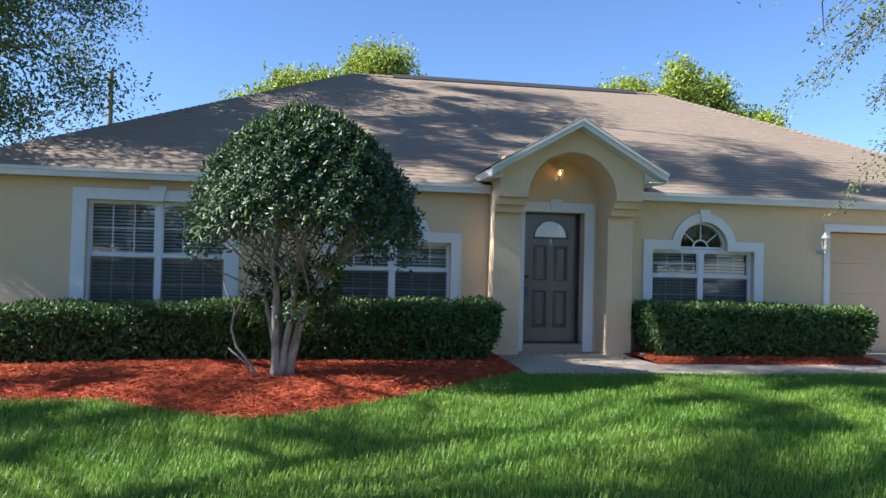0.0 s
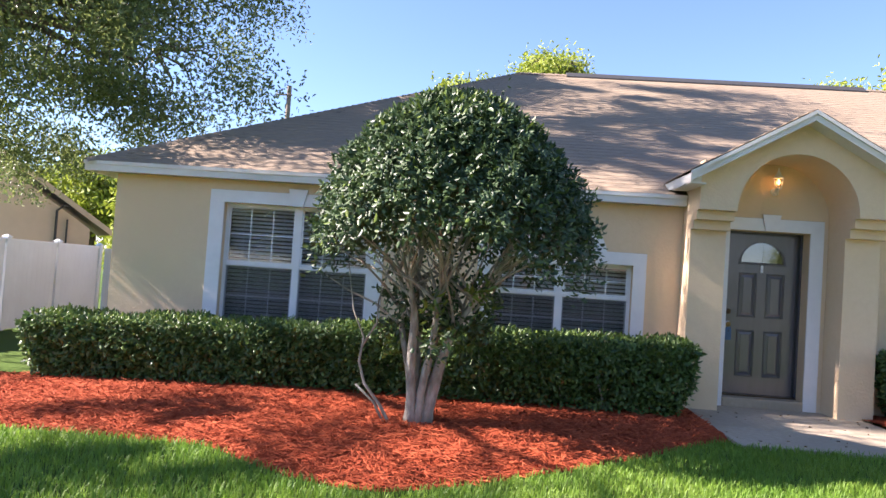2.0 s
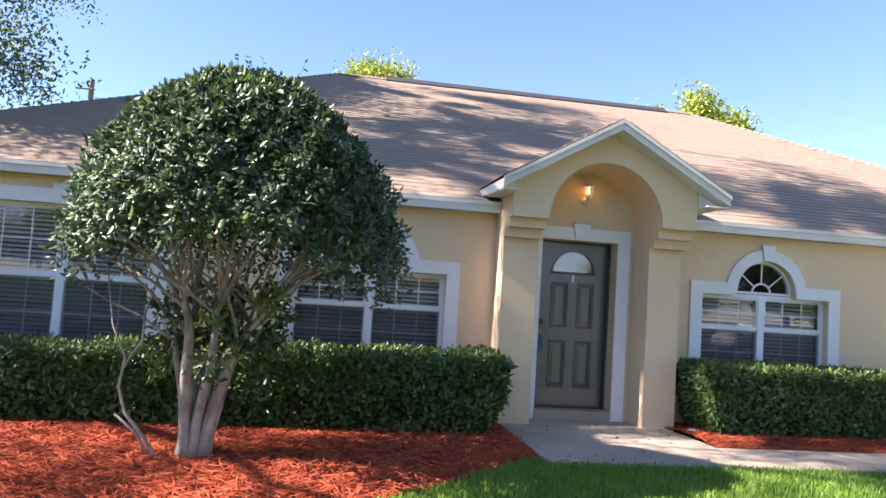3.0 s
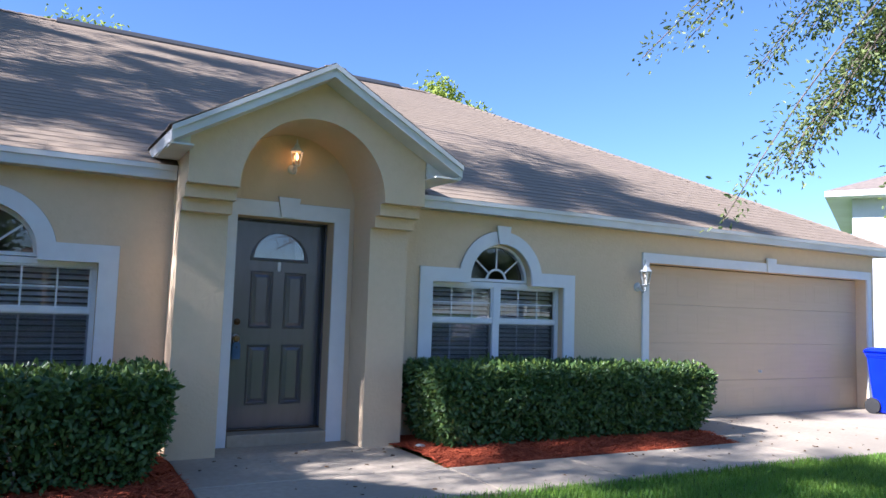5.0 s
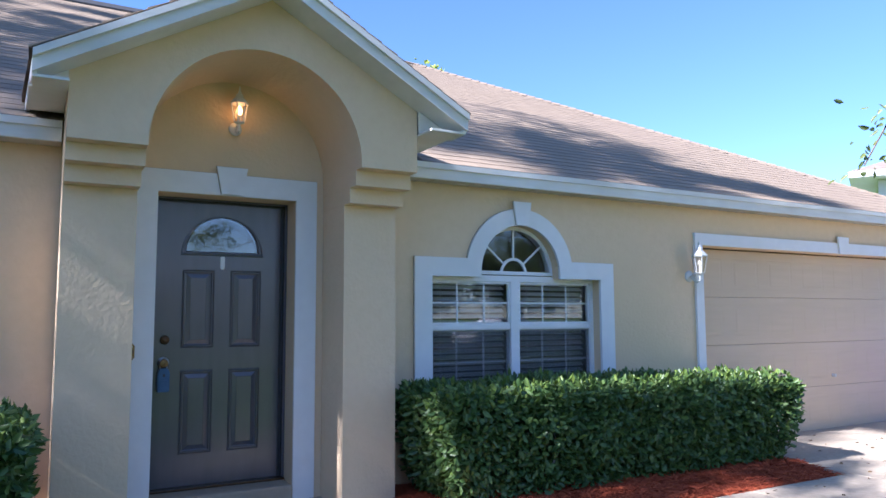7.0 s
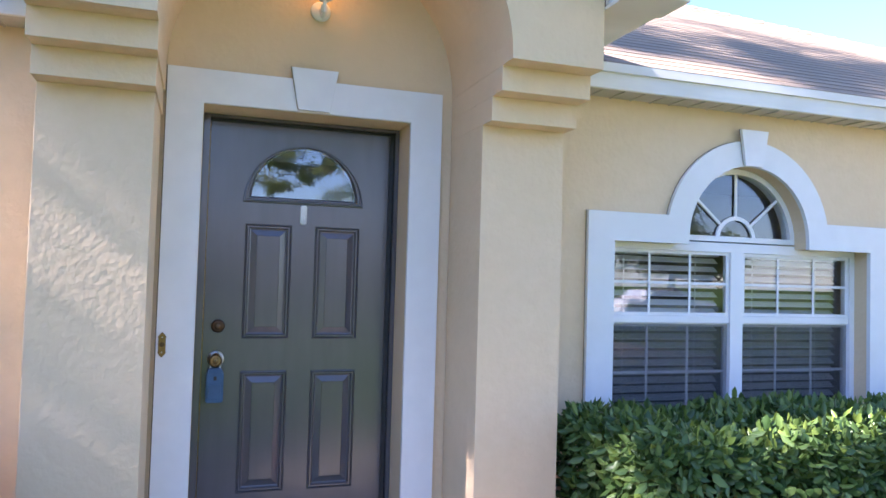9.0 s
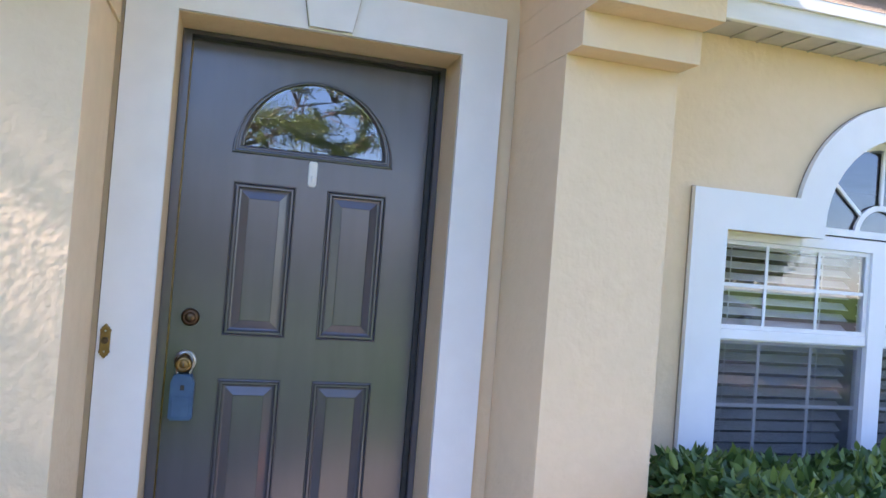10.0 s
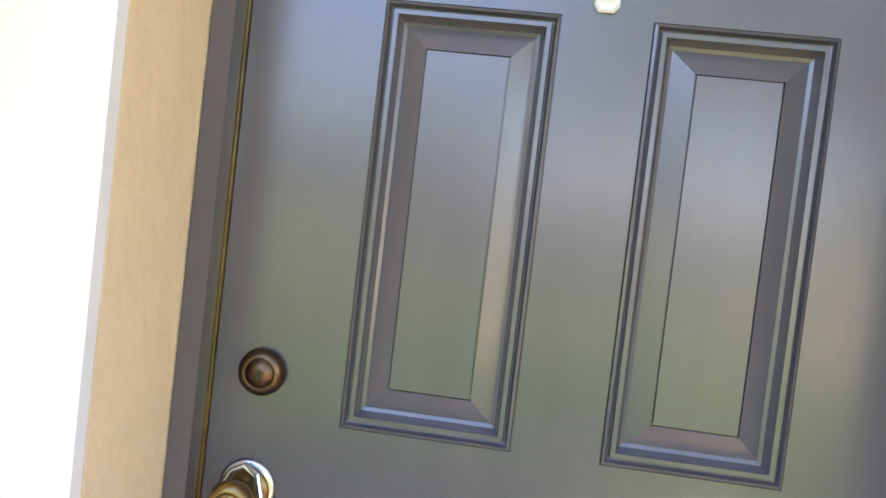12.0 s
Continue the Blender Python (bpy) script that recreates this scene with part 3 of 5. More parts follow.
# ---- windows, panes and blinds ----
def window(key, c, h, z0, z1, a, s):
    w = thing(key, (c, 11.28, z0), "white framed double window with muntin grid" + (" under a half-round transom" if a else ""), "window", "front windows", "structure")
    y0, y1 = 11.26, 11.33
    part("window_frame", plate(rect(c - h + 0.002, c + h - 0.002, z0 + 0.002, z1 - 0.002 if not a else z1 + 0.02), [rect(c - h + 0.04, c - 0.045, z0 + 0.05, z1 - 0.035), rect(c + 0.045, c + h - 0.04, z0 + 0.05, z1 - 0.035)], y0, y1), VINYL, w)
    part("window_sill", box(c - h + 0.003, c + h - 0.003, WALL + 0.004, y0 - 0.002, z0 + 0.001, z0 + 0.03, 0.006), WHITE, w)
    mid = 1.255 if a else 1.37
    for x0, x1 in ((c - h + 0.041, c - 0.046), (c + 0.046, c + h - 0.041)):
        part("meeting_rail", box(x0, x1, y0 + 0.008, y1 - 0.01, mid - 0.022, mid + 0.022, 0.004), VINYL, w)
        for za, zb, yy in ((mid + 0.023, z1 - 0.036, 11.285), (z0 + 0.051, mid - 0.023, 11.30)):
            sash = part("sash", plate(rect(x0, x1, za, zb), [rect(x0 + 0.022, x1 - 0.022, za + 0.018, zb - 0.018)], yy - 0.012, yy + 0.012), VINYL, w)
            pane = part("pane", box(x0 + 0.02, x1 - 0.02, yy - 0.002, yy + 0.002, za + 0.016, zb - 0.016), GLASS, w)
            pane.visible_shadow = False
            if za < mid:
                net = part("insect_screen", box(x0 + 0.004, x1 - 0.004, yy - 0.0195, yy - 0.0185, za + 0.004, zb - 0.004), SCREEN, w, "dark insect screen mesh")
                net.visible_shadow = False
            wid = x1 - x0
            for k in (1, 2):
                part("muntin", box(x0 + wid * k / 3 - 0.008, x0 + wid * k / 3 + 0.008, yy - 0.008, yy - 0.003, za + 0.018, zb - 0.018, 0.002), VINYL, w)
            zm = (za + zb) / 2
            part("muntin", box(x0 + 0.022, x1 - 0.022, yy - 0.0095, yy - 0.0035, zm - 0.008, zm + 0.008, 0.002), VINYL, w)
        # blinds hang behind each half
        bl = thing("window_blind", ((x0 + x1) / 2, 11.40, z1), "white faux-wood horizontal blind, slats half open", "blind", "window blinds")
        part("headrail", box(x0 - 0.01, x1 + 0.01, 11.375, 11.43, z1 - 0.06, z1 - 0.01, 0.004), BLIND, bl)
        z, slat = z1 - 0.085, None
        while z > z0 + 0.06:
            if slat is None:
                tilt = Matrix.Rotation(radians(37), 4, "X")
                slat = part("slat", box(x0 - 0.005, x1 + 0.005, 11.378, 11.428, z - 0.0015, z + 0.0015, 0, None, tilt), BLIND, bl)
                zf = z
            else:
                o = new("slat", slat.data)
                o.parent = bl
                o.location = (0, 0, z - zf)
            z -= 0.051
        for k in (0.2, 0.8):
            part("cord", box(x0 + (x1 - x0) * k - 0.002, x0 + (x1 - x0) * k + 0.002, 11.374, 11.377, z0 + 0.07, z1 - 0.06), BLIND, bl)
    if a:
        half = [(c - a + 0.002, s - 0.012)] + arc(c, s, a - 0.002, a - 0.002, 180, 0, 28) + [(c + a - 0.002, s - 0.012)]
        hole = [(c - a + 0.035, s + 0.02)] + arc(c, s, a - 0.035, a - 0.035, 176, 4, 28) + [(c + a - 0.035, s + 0.02)]
        part("transom_frame", plate(half, [hole], y0, y1), VINYL, w)
        p = part("pane", plate(hole, [], 11.288, 11.292), GLASS, w)
        p.visible_shadow = False
        part("transom_hub", plate([(c - 0.145, s + 0.021)] + arc(c, s, 0.145, 0.145, 172, 8, 14) + [(c + 0.145, s + 0.021), (c + 0.12, s + 0.021)] + arc(c, s, 0.12, 0.12, 10, 170, 14) + [(c - 0.12, s + 0.021)], [], 11.272, 11.286), VINYL, w)
        for ang in (40, 90, 140):
            m = Matrix.Rotation(radians(90 - ang), 4, "Y")
            r = (0.145 + a - 0.035) / 2
            L = a - 0.035 - 0.145 + 0.01
            part("spoke", box(c + r * math.cos(radians(ang)) - 0.009, c + r * math.cos(radians(ang)) + 0.009, 11.274, 11.286, s + r * math.sin(radians(ang)) - L / 2, s + r * math.sin(radians(ang)) + L / 2, 0.002, None, m), VINYL, w)
    return w


for key, v in WIN.items():
    window(key, *v)

# ---- front door ----
DY = 11.475
SX0, SX1, SZ0, SZ1 = 4.088, 5.002, 0.135, 2.208
door = thing("door_1", (4.55, 11.5, 0.12), "dark grey four-panel front door with fan light, closed", "door", "", "structure")
b = plate([(4.052, 0.117), (4.083, 0.117), (4.083, 2.220), (5.024, 2.220), (5.024, 0.117), (5.045, 0.117), (5.045, 2.235), (4.052, 2.235)], [], DY - 0.045, DY + 0.10)
part("jamb", b, DOOR_GREY, door)
b = plate([(4.0835, 0.117), (4.0865, 0.117), (4.0865, 2.2105), (5.0035, 2.2105), (5.0035, 0.117), (5.0235, 0.117), (5.0235, 2.2195), (4.0835, 2.2195)], [], DY + 0.006, DY + 0.03)
part("weatherstrip", b, SEAL, door, "black weather strip, its black also standing in for the shaded door gap")
# Wide black strip: part seal, part stand-in for the shaded gap here.
part("weatherstrip", box(5.0036, 5.0234, DY - 0.012, DY + 0.0055, 0.136, 2.209, 0.003), SEAL, door, "black weather strip, its black also standing in for the shaded door gap")
part("gap_strip", box(4.0838, 4.0872, DY - 0.006, DY + 0.005, 0.14, 2.205), BRASS, door, "thin brass weather strip edge")
part("threshold", box(4.054, 5.043, DY - 0.07, DY + 0.08, 0.116, 0.133, 0.004), BRONZE, door, "dark bronze threshold")
PAN = [(4.27, 4.503, 1.125, 1.705), (4.62, 4.853, 1.125, 1.705), (4.27, 4.503, 0.36, 0.965), (4.62, 4.853, 0.36, 0.965)]
FC, FZ = 4.56, 1.812
fan = lambda r, dz, k=0.0: [(FC - r, FZ + dz)] + arc(FC, FZ + dz, r, r * 0.985 - k, 180, 0, 32)[1:-1] + [(FC + r, FZ + dz)]
slab = part("door_slab", plate(rect(SX0, SX1, SZ0, SZ1), [rect(*p) for p in PAN] + [fan(0.306, 0.0)], DY, DY + 0.004), DOOR_GREY, door)
part("slab_core", plate(rect(SX0, SX1, SZ0, SZ1), [fan(0.262, 0.03)], DY + 0.018, DY + 0.044), DOOR_GREY, door)
part("slab_edge", plate(rect(SX0, SX1, SZ0, SZ1), [rect(SX0 + 0.01, SX1 - 0.01, SZ0 + 0.01, SZ1 - 0.01)], DY + 0.0042, DY + 0.0178), DOOR_GREY, door)
for x0, x1, z0, z1 in PAN:
    prof = [(0, 0.004), (0.001, 0.004), (0.002, -0.003), (0.006, -0.005), (0.0085, 0.003), (0.011, 0.004), (0.0125, -0.003), (0.0185, -0.003), (0.021, 0.004), (0.025, 0.012), (0.030, 0.014), (0.033, 0.013), (0.060, 0.003), (0.0605, 0.007), (0.0622, 0.007), (0.0627, 0.0015)]
    part("door_panel", rings([[(x0 + d, DY + y, z0 + d), (x1 - d, DY + y, z0 + d), (x1 - d, DY + y, z1 - d), (x0 + d, DY + y, z1 - d)] for d, y in prof]), DOOR_GREY, door)
prof = [(0.306, 0.0, 0.004), (0.306, 0.0, -0.002), (0.303, 0.003, -0.008), (0.297, 0.008, -0.009), (0.293, 0.012, -0.004), (0.288, 0.016, -0.0035), (0.284, 0.019, -0.007), (0.277, 0.023, -0.007), (0.270, 0.028, 0.002), (0.265, 0.032, 0.012), (0.262, 0.034, 0.018)]
fl = part("fan_light_frame", rings([[(x, DY + y, z) for x, z in fan(r, dz)] for r, dz, y in prof], False), DOOR_GREY, door)
fg = part("fan_light_pane", plate(fan(0.266, 0.031), [], DY + 0.012, DY + 0.016), FAN_GLASS, fl, "half-round clear glass")
fg.visible_shadow = False
# locks
db = part("deadbolt", turned([(0.030, 0.0), (0.033, -0.004), (0.032, -0.012), (0.026, -0.018), (0.022, -0.020), (0.020, -0.0195), (0.0195, -0.017), (0.0185, -0.017), (0.018, -0.0215), (0.004, -0.022)], (4.157, DY, 1.188), 28, "y"), BRONZE, door, "aged bronze deadbolt lock", True)
part("keyhole", box(4.1558, 4.1582, DY - 0.0232, DY - 0.0222, 1.181, 1.193), SEAL, db)
kn = part("door_knob", turned([(0.034, 0.0), (0.036, -0.004), (0.033, -0.010), (0.018, -0.014), (0.015, -0.030), (0.018, -0.036), (0.028, -0.044), (0.031, -0.054), (0.028, -0.064), (0.020, -0.069), (0.0185, -0.0685), (0.018, -0.066), (0.012, -0.066), (0.0115, -0.069), (0.003, -0.0695)], (4.150, DY, 1.022), 28, "y"), BRASS, door, "aged brass door knob", True)
part("rose", turned([(0.039, 0.0), (0.040, -0.003), (0.036, -0.006)], (4.152, DY, 1.026), 48, "y"), STEEL, kn, "bright steel rose plate", True)
part("keyhole", box(4.1488, 4.1512, DY - 0.0708, DY - 0.0697, 1.016, 1.027), SEAL, kn)
lb = thing("lock_box", (4.152, DY - 0.03, 0.83), "blue realtor lock box hanging from the door knob", "lock box")
b = plate([(4.110, 0.818), (4.192, 0.818), (4.192, 0.955), (4.180, 0.986), (4.122, 0.986), (4.110, 0.955)], [], DY - 0.060, DY - 0.006)
bmesh.ops.bevel(b, geom=[e for e in b.edges if len(e.link_faces) == 2 and e.calc_face_angle(0) > 0.5], offset=0.006, segments=2, affect="EDGES")
part("body", b, LOCKBOX, lb)
part("shackle", tube([(4.130 + 0.0, DY - 0.03, 0.98), (4.122, DY - 0.026, 1.02), (4.135, DY - 0.022, 1.052), (4.152, DY - 0.021, 1.062), (4.170, DY - 0.022, 1.052), (4.180, DY - 0.026, 1.02), (4.172, DY - 0.03, 0.98)], [0.005] * 7), STEEL, lb)
part("sensor_window", box(4.145, 4.159, DY - 0.0625, DY - 0.0595, 0.928, 0.947, 0.0014), BLACK, lb)
part("dial_cover", box(4.122, 4.180, DY - 0.0628, DY - 0.0595, 0.835, 0.905, 0.0015), LOCKBOX, lb)
hk = thing("wall_hook", (4.558, DY, 1.71), "small white adhesive plastic hook on the door", "hook")
part("base_plate", rings([[(4.558 + sx * (0.0165 - d), DY + y, 1.76 + sz * (0.049 - d)) for sx, sz in ((-1, -0.82), (-0.6, -1), (0.6, -1), (1, -0.82), (1, 0.85), (0.7, 1), (-0.7, 1), (-1, 0.85))] for d, y in ((0, 0.0), (0, -0.005), (0.003, -0.008))]), PLASTIC_W, hk)
part("hook_arm", tube([(4.558, DY - 0.006, 1.752), (4.558, DY - 0.014, 1.738), (4.558, DY - 0.018, 1.728), (4.558, DY - 0.019, 1.738)], [0.006, 0.005, 0.005, 0.003]), PLASTIC_W, hk)
bell = thing("doorbell", (3.912, 11.218, 1.12), "aged brass oval doorbell button on the white trim", "doorbell")
def bell_outline(d):
    """A small upright plate with scalloped, pointed ends."""
    side = [(0.0155, 0.030), (0.0175, 0.034), (0.0165, 0.039), (0.012, 0.041), (0.0125, 0.046), (0.008, 0.048), (0.004, 0.054), (0.0, 0.057)]
    half = [(max(x - d, 0.0), z - d) for x, z in side]
    loop = half + [(-x, z) for x, z in half[-2::-1]]
    return loop + [(x, -z) for x, z in [(-x, z) for x, z in half]] + [(x, -z) for x, z in half[-2::-1]]


part("plate", rings([[(3.912 + x, 11.2175 + y, 1.12 + z) for x, z in bell_outline(d)] for d, y in ((0, 0), (0, -0.005), (0.003, -0.008))]), BRASS, bell)
part("button", turned([(0.011, 0.0), (0.011, -0.006), (0.008, -0.009)], (3.912, 11.2105, 1.122), 16, "y"), BRONZE, bell)
for dz in (-0.034, 0.034):
    part("screw", turned([(0.004, 0.0), (0.003, -0.002)], (3.912, 11.2105, 1.12 + dz), 8, "y"), STEEL, bell)


# ---- wall lanterns ----
def lantern(x, y, z, lit, label, size=1.0, paint=WHITE):
    """A small six-sided coach lantern on a curled arm; z is the height of its lowest curl."""
    L = thing("wall_lantern", (x, y, z), label, "lamp", "wall lanterns")
    part("back_plate", turned([(0.048, 0.0), (0.050, -0.006), (0.042, -0.014), (0.02, -0.022)], (x, y, z + 0.075), 20, "y"), paint, L, "", True)
    cyl = y - 0.125
    part("arm", tube([(x, y - 0.018, z + 0.08), (x, y - 0.05, z + 0.045), (x, y - 0.09, z + 0.02), (x, y - 0.125, z + 0.035), (x, cyl, z + 0.085)], [0.010, 0.010, 0.009, 0.009, 0.010]), paint, L)
    part("scroll", tube([(x + 0.0, y - 0.055, z + 0.055), (x, y - 0.075, z + 0.085), (x, y - 0.052, z + 0.10), (x, y - 0.040, z + 0.078), (x, y - 0.058, z + 0.068)], [0.007, 0.007, 0.006, 0.006, 0.004]), paint, L)
    zb = z + 0.085
    cage = part("cage", turned([(0.012, 0), (0.036, 0.008), (0.038, 0.016), (0.030, 0.018)], (x, cyl, zb), 6), paint, L)
    for i in range(6):
        t = 2 * math.pi * (i + 0.0) / 6
        part("bar", tube([(x + 0.037 * math.cos(t), cyl + 0.037 * math.sin(t), zb + 0.014), (x + 0.061 * math.cos(t), cyl + 0.061 * math.sin(t), zb + 0.155)], [0.0045, 0.0045], 5), paint, L)
    g = part("lantern_glass", turned([(0.034, 0.018), (0.0572, 0.152), (0.055, 0.152), (0.032, 0.018)], (x, cyl, zb), 6), LAMP_GLASS, L, "bevelled lantern glass")
    g.visible_shadow = False
    part("roof_cap", turned([(0.066, 0.150), (0.068, 0.160), (0.046, 0.185), (0.030, 0.200), (0.024, 0.222), (0.012, 0.232), (0.014, 0.240), (0.006, 0.250), (0.008, 0.262), (0.002, 0.285)], (x, cyl, zb), 6), paint, L)
    part("candle", turned([(0.012, 0.014), (0.012, 0.065), (0.008, 0.067)], (x, cyl, zb), 10), PLASTIC_W, L)
    if lit:
        part("bulb", turned([(0.010, 0.066), (0.020, 0.085), (0.022, 0.10), (0.014, 0.125), (0.003, 0.142)], (x, cyl, zb), 12), GLOW, L, "glowing amber bulb")
    else:
        part("bulb", turned([(0.010, 0.066), (0.020, 0.085), (0.022, 0.10), (0.014, 0.125), (0.003, 0.142)], (x, cyl, zb), 12), PLASTIC_W, L)
    L.scale = (size, size, size)
    return L


lantern(4.575, 11.24, 2.67, True, "white coach lantern with a lit amber bulb under the porch arch")
lantern(9.22, WALL, 1.66, False, "mottled grey-white unlit coach lantern beside the garage door", 1.2, LAMP_GREY)

# ---- garage door ----
gd = thing("garage_door", (11.81, 11.36, 0), "closed tan sectional garage door with raised panels", "garage door", "", "structure")
for k in range(4):
    za, zb = 0.0 + 0.522 * k - 0.02, 0.522 * (k + 1) - 0.0225
    sec = part("section", box(9.412, 14.208, 11.34, 11.375, za, zb, 0.003), GARAGE, gd)
    for j in range(8):
        x0 = 9.412 + 0.5995 * j + 0.075
        x1 = x0 + 0.45
        pr = [(0, 0.0), (0.012, -0.001), (0.020, 0.002), (0.030, 0.0015), (0.058, -0.002)]
        part("raised_panel", rings([[(x0 + d, 11.3395 + y, za + 0.085 + d), (x1 - d, 11.3395 + y, za + 0.085 + d), (x1 - d, 11.3395 + y, zb - 0.085 - d), (x0 + d, 11.3395 + y, zb - 0.085 - d)] for d, y in pr]), GARAGE, sec)
part("bottom_seal", box(9.42, 14.20, 11.335, 11.37, -0.035, -0.021), SEAL, gd, "black rubber bottom seal")
part("handle", turned([(0.02, 0.0), (0.02, -0.01), (0.006, -0.012), (0.006, -0.03), (0.022, -0.032), (0.02, -0.04)], (11.81, 11.338, 0.62), 12, "y"), LAMP_GREY, gd, "grey turn handle")

# ---- plants ----
rng = np.random.default_rng(7)


def hedge(name, x0, x1, y0, y1, top0, top1, count, label, seed, gaps=()):
    """A clipped box of leaves over a frame of stems, uneven at the top and ends."""
    r = np.random.default_rng(seed)
    H = thing(name, ((x0 + x1) / 2, (y0 + y1) / 2, 0), label, "hedge")
    b = bmesh.new()
    n = int((x1 - x0) / 0.09)
    for i in range(n):
        x = x0 + 0.1 + (x1 - x0 - 0.2) * r.random()
        y = y0 + 0.2 + (y1 - y0 - 0.3) * r.random()
        g = ground_z(x, y)
        p = [(x, y, g - 0.02)]
        for k in range(1, 5):
            p.append((p[-1][0] + r.normal(0, 0.05), p[-1][1] + r.normal(0, 0.05), g + k * 0.17))
        tube(p, [0.011, 0.010, 0.008, 0.006, 0.003], 5, b)
    tagged(part("stems", b, BARK, H), kind="stuff")
    area = np.array([(x1 - x0) * (y1 - y0), (x1 - x0) * 0.85, (x1 - x0) * 0.3, (y1 - y0) * 0.85, (y1 - y0) * 0.85])
    pick = r.choice(5, count, p=area / area.sum())
    u, v, dep = r.random(count), r.random(count), np.abs(r.normal(0, 0.085, count))
    at, out = np.zeros((count, 3)), np.zeros((count, 3))
    lo = 0.04
    for f in range(5):
        m = pick == f
        uu, vv, dd = u[m], v[m], dep[m]
        x = x0 + (x1 - x0) * uu if f < 3 else np.where(f == 3, x0 + dd, x1 - dd)
        y = y0 + (y1 - y0) * (vv if f == 0 else uu) if f in (0, 3, 4) else (y0 + dd if f == 1 else y1 - dd)
        topz = top0 + (top1 - top0) * (x - x0) / (x1 - x0)
        g = ground_np(x, y)
        z = topz - dd if f == 0 else g + lo + (topz - g - lo) * (vv ** 0.8)
        at[m] = np.stack([x, y, z], 1)
        out[m] = [(0, 0, 1), (0, -1, 0.25), (0, 1, 0.25), (-1, 0, 0.25), (1, 0, 0.25)][f]
    # rounded corners and a wavy skin
    cx, cy = (x0 + x1) / 2, (y0 + y1) / 2
    wave = np.sin(at[:, 0] * 5.1 + seed) * 0.018 + np.sin(at[:, 0] * 11.3 + at[:, 1] * 7) * 0.014 + np.sin(at[:, 2] * 13 + at[:, 0] * 3) * 0.016
    at += out * wave[:, None]
    topz = top0 + (top1 - top0) * (at[:, 0] - x0) / (x1 - x0)
    for lo_e, hi_e, ax in ((x0, x1, 0), (y0, y1, 1)):
        e = np.minimum(at[:, ax] - lo_e, hi_e - at[:, ax])
        high = np.clip((at[:, 2] - topz + 0.13) / 0.13, 0, 1)
        at[:, 2] -= high * np.clip(0.09 - e, 0, 0.09) * 0.7
    # the sides draw in towards the ground
    slim = np.clip(1 - (at[:, 2] - ground_np(at[:, 0], at[:, 1])) / 0.45, 0, 1)
    at[:, 0] += np.sign(cx - at[:, 0]) * slim * 0.20 * np.clip(1 - np.minimum(at[:, 0] - x0, x1 - at[:, 0]) / 0.4, 0, 1)
    at[:, 1] += slim * 0.10 * (at[:, 1] < cy)
    keep = np.ones(count, bool)
    for gx0, gz0, rad in gaps:
        d = np.hypot((at[:, 0] - gx0) / 1.7, at[:, 2] - gz0)
        keep &= ~((d < rad) & (r.random(count) < 0.85) & (pick == 1))
    low = at[:, 2] - ground_np(at[:, 0], at[:, 1])
    keep &= r.random(count) < np.clip(0.75 + low * 2.0, 0, 1)
    at, out, pick = at[keep], out[keep], pick[keep]
    # Paler leaves go mostly on the top, few on the sides.
    pale_leaf = (r.random(len(at)) < np.where(pick == 0, 0.24, 0.03))
    tagged(finish("foliage", leaf_mesh("foliage", at[~pale_leaf], out[~pale_leaf], 0.066, 0.039, r, 0.25, 0.7, True), HEDGE_LEAF, H), kind="stuff")
    tagged(finish("new_growth", leaf_mesh("new_growth", at[pale_leaf] + out[pale_leaf] * 0.015, out[pale_leaf], 0.060, 0.032, r, -0.1, 0.6, True), HEDGE_PALE, H, "pale green leaf tips, densest on the top"), kind="stuff")
    # dim inner leaves fill the heart
    n2 = count * 4 // 5
    at = np.stack([r.uniform(x0 + 0.12, x1 - 0.12, n2), r.uniform(y0 + 0.12, y1 - 0.12, n2), np.zeros(n2)], 1)
    topz = top0 + (top1 - top0) * (at[:, 0] - x0) / (x1 - x0)
    at[:, 2] = ground_np(at[:, 0], at[:, 1]) + 0.05 + (topz - 0.15) * r.random(n2)
    tagged(finish("inner_foliage", leaf_mesh("inner_foliage", at, r.normal(0, 1, (n2, 3)), 0.075, 0.045, r), HEDGE_LEAF, H), kind="stuff")
    return H


hedge("hedge", -4.2, 3.31, 9.68, 10.75, 0.66, 0.85, 30000, "long clipped dark green hedge with glossy leaves under the front windows", 3, ((1.95, 0.22, 0.15), (2.3, 0.28, 0.10), (1.2, 0.3, 0.08)))
hedge("hedge", 5.78, 9.47, 10.14, 11.02, 0.86, 0.79, 21000, "short clipped green hedge with pale tips below the arched window", 4)


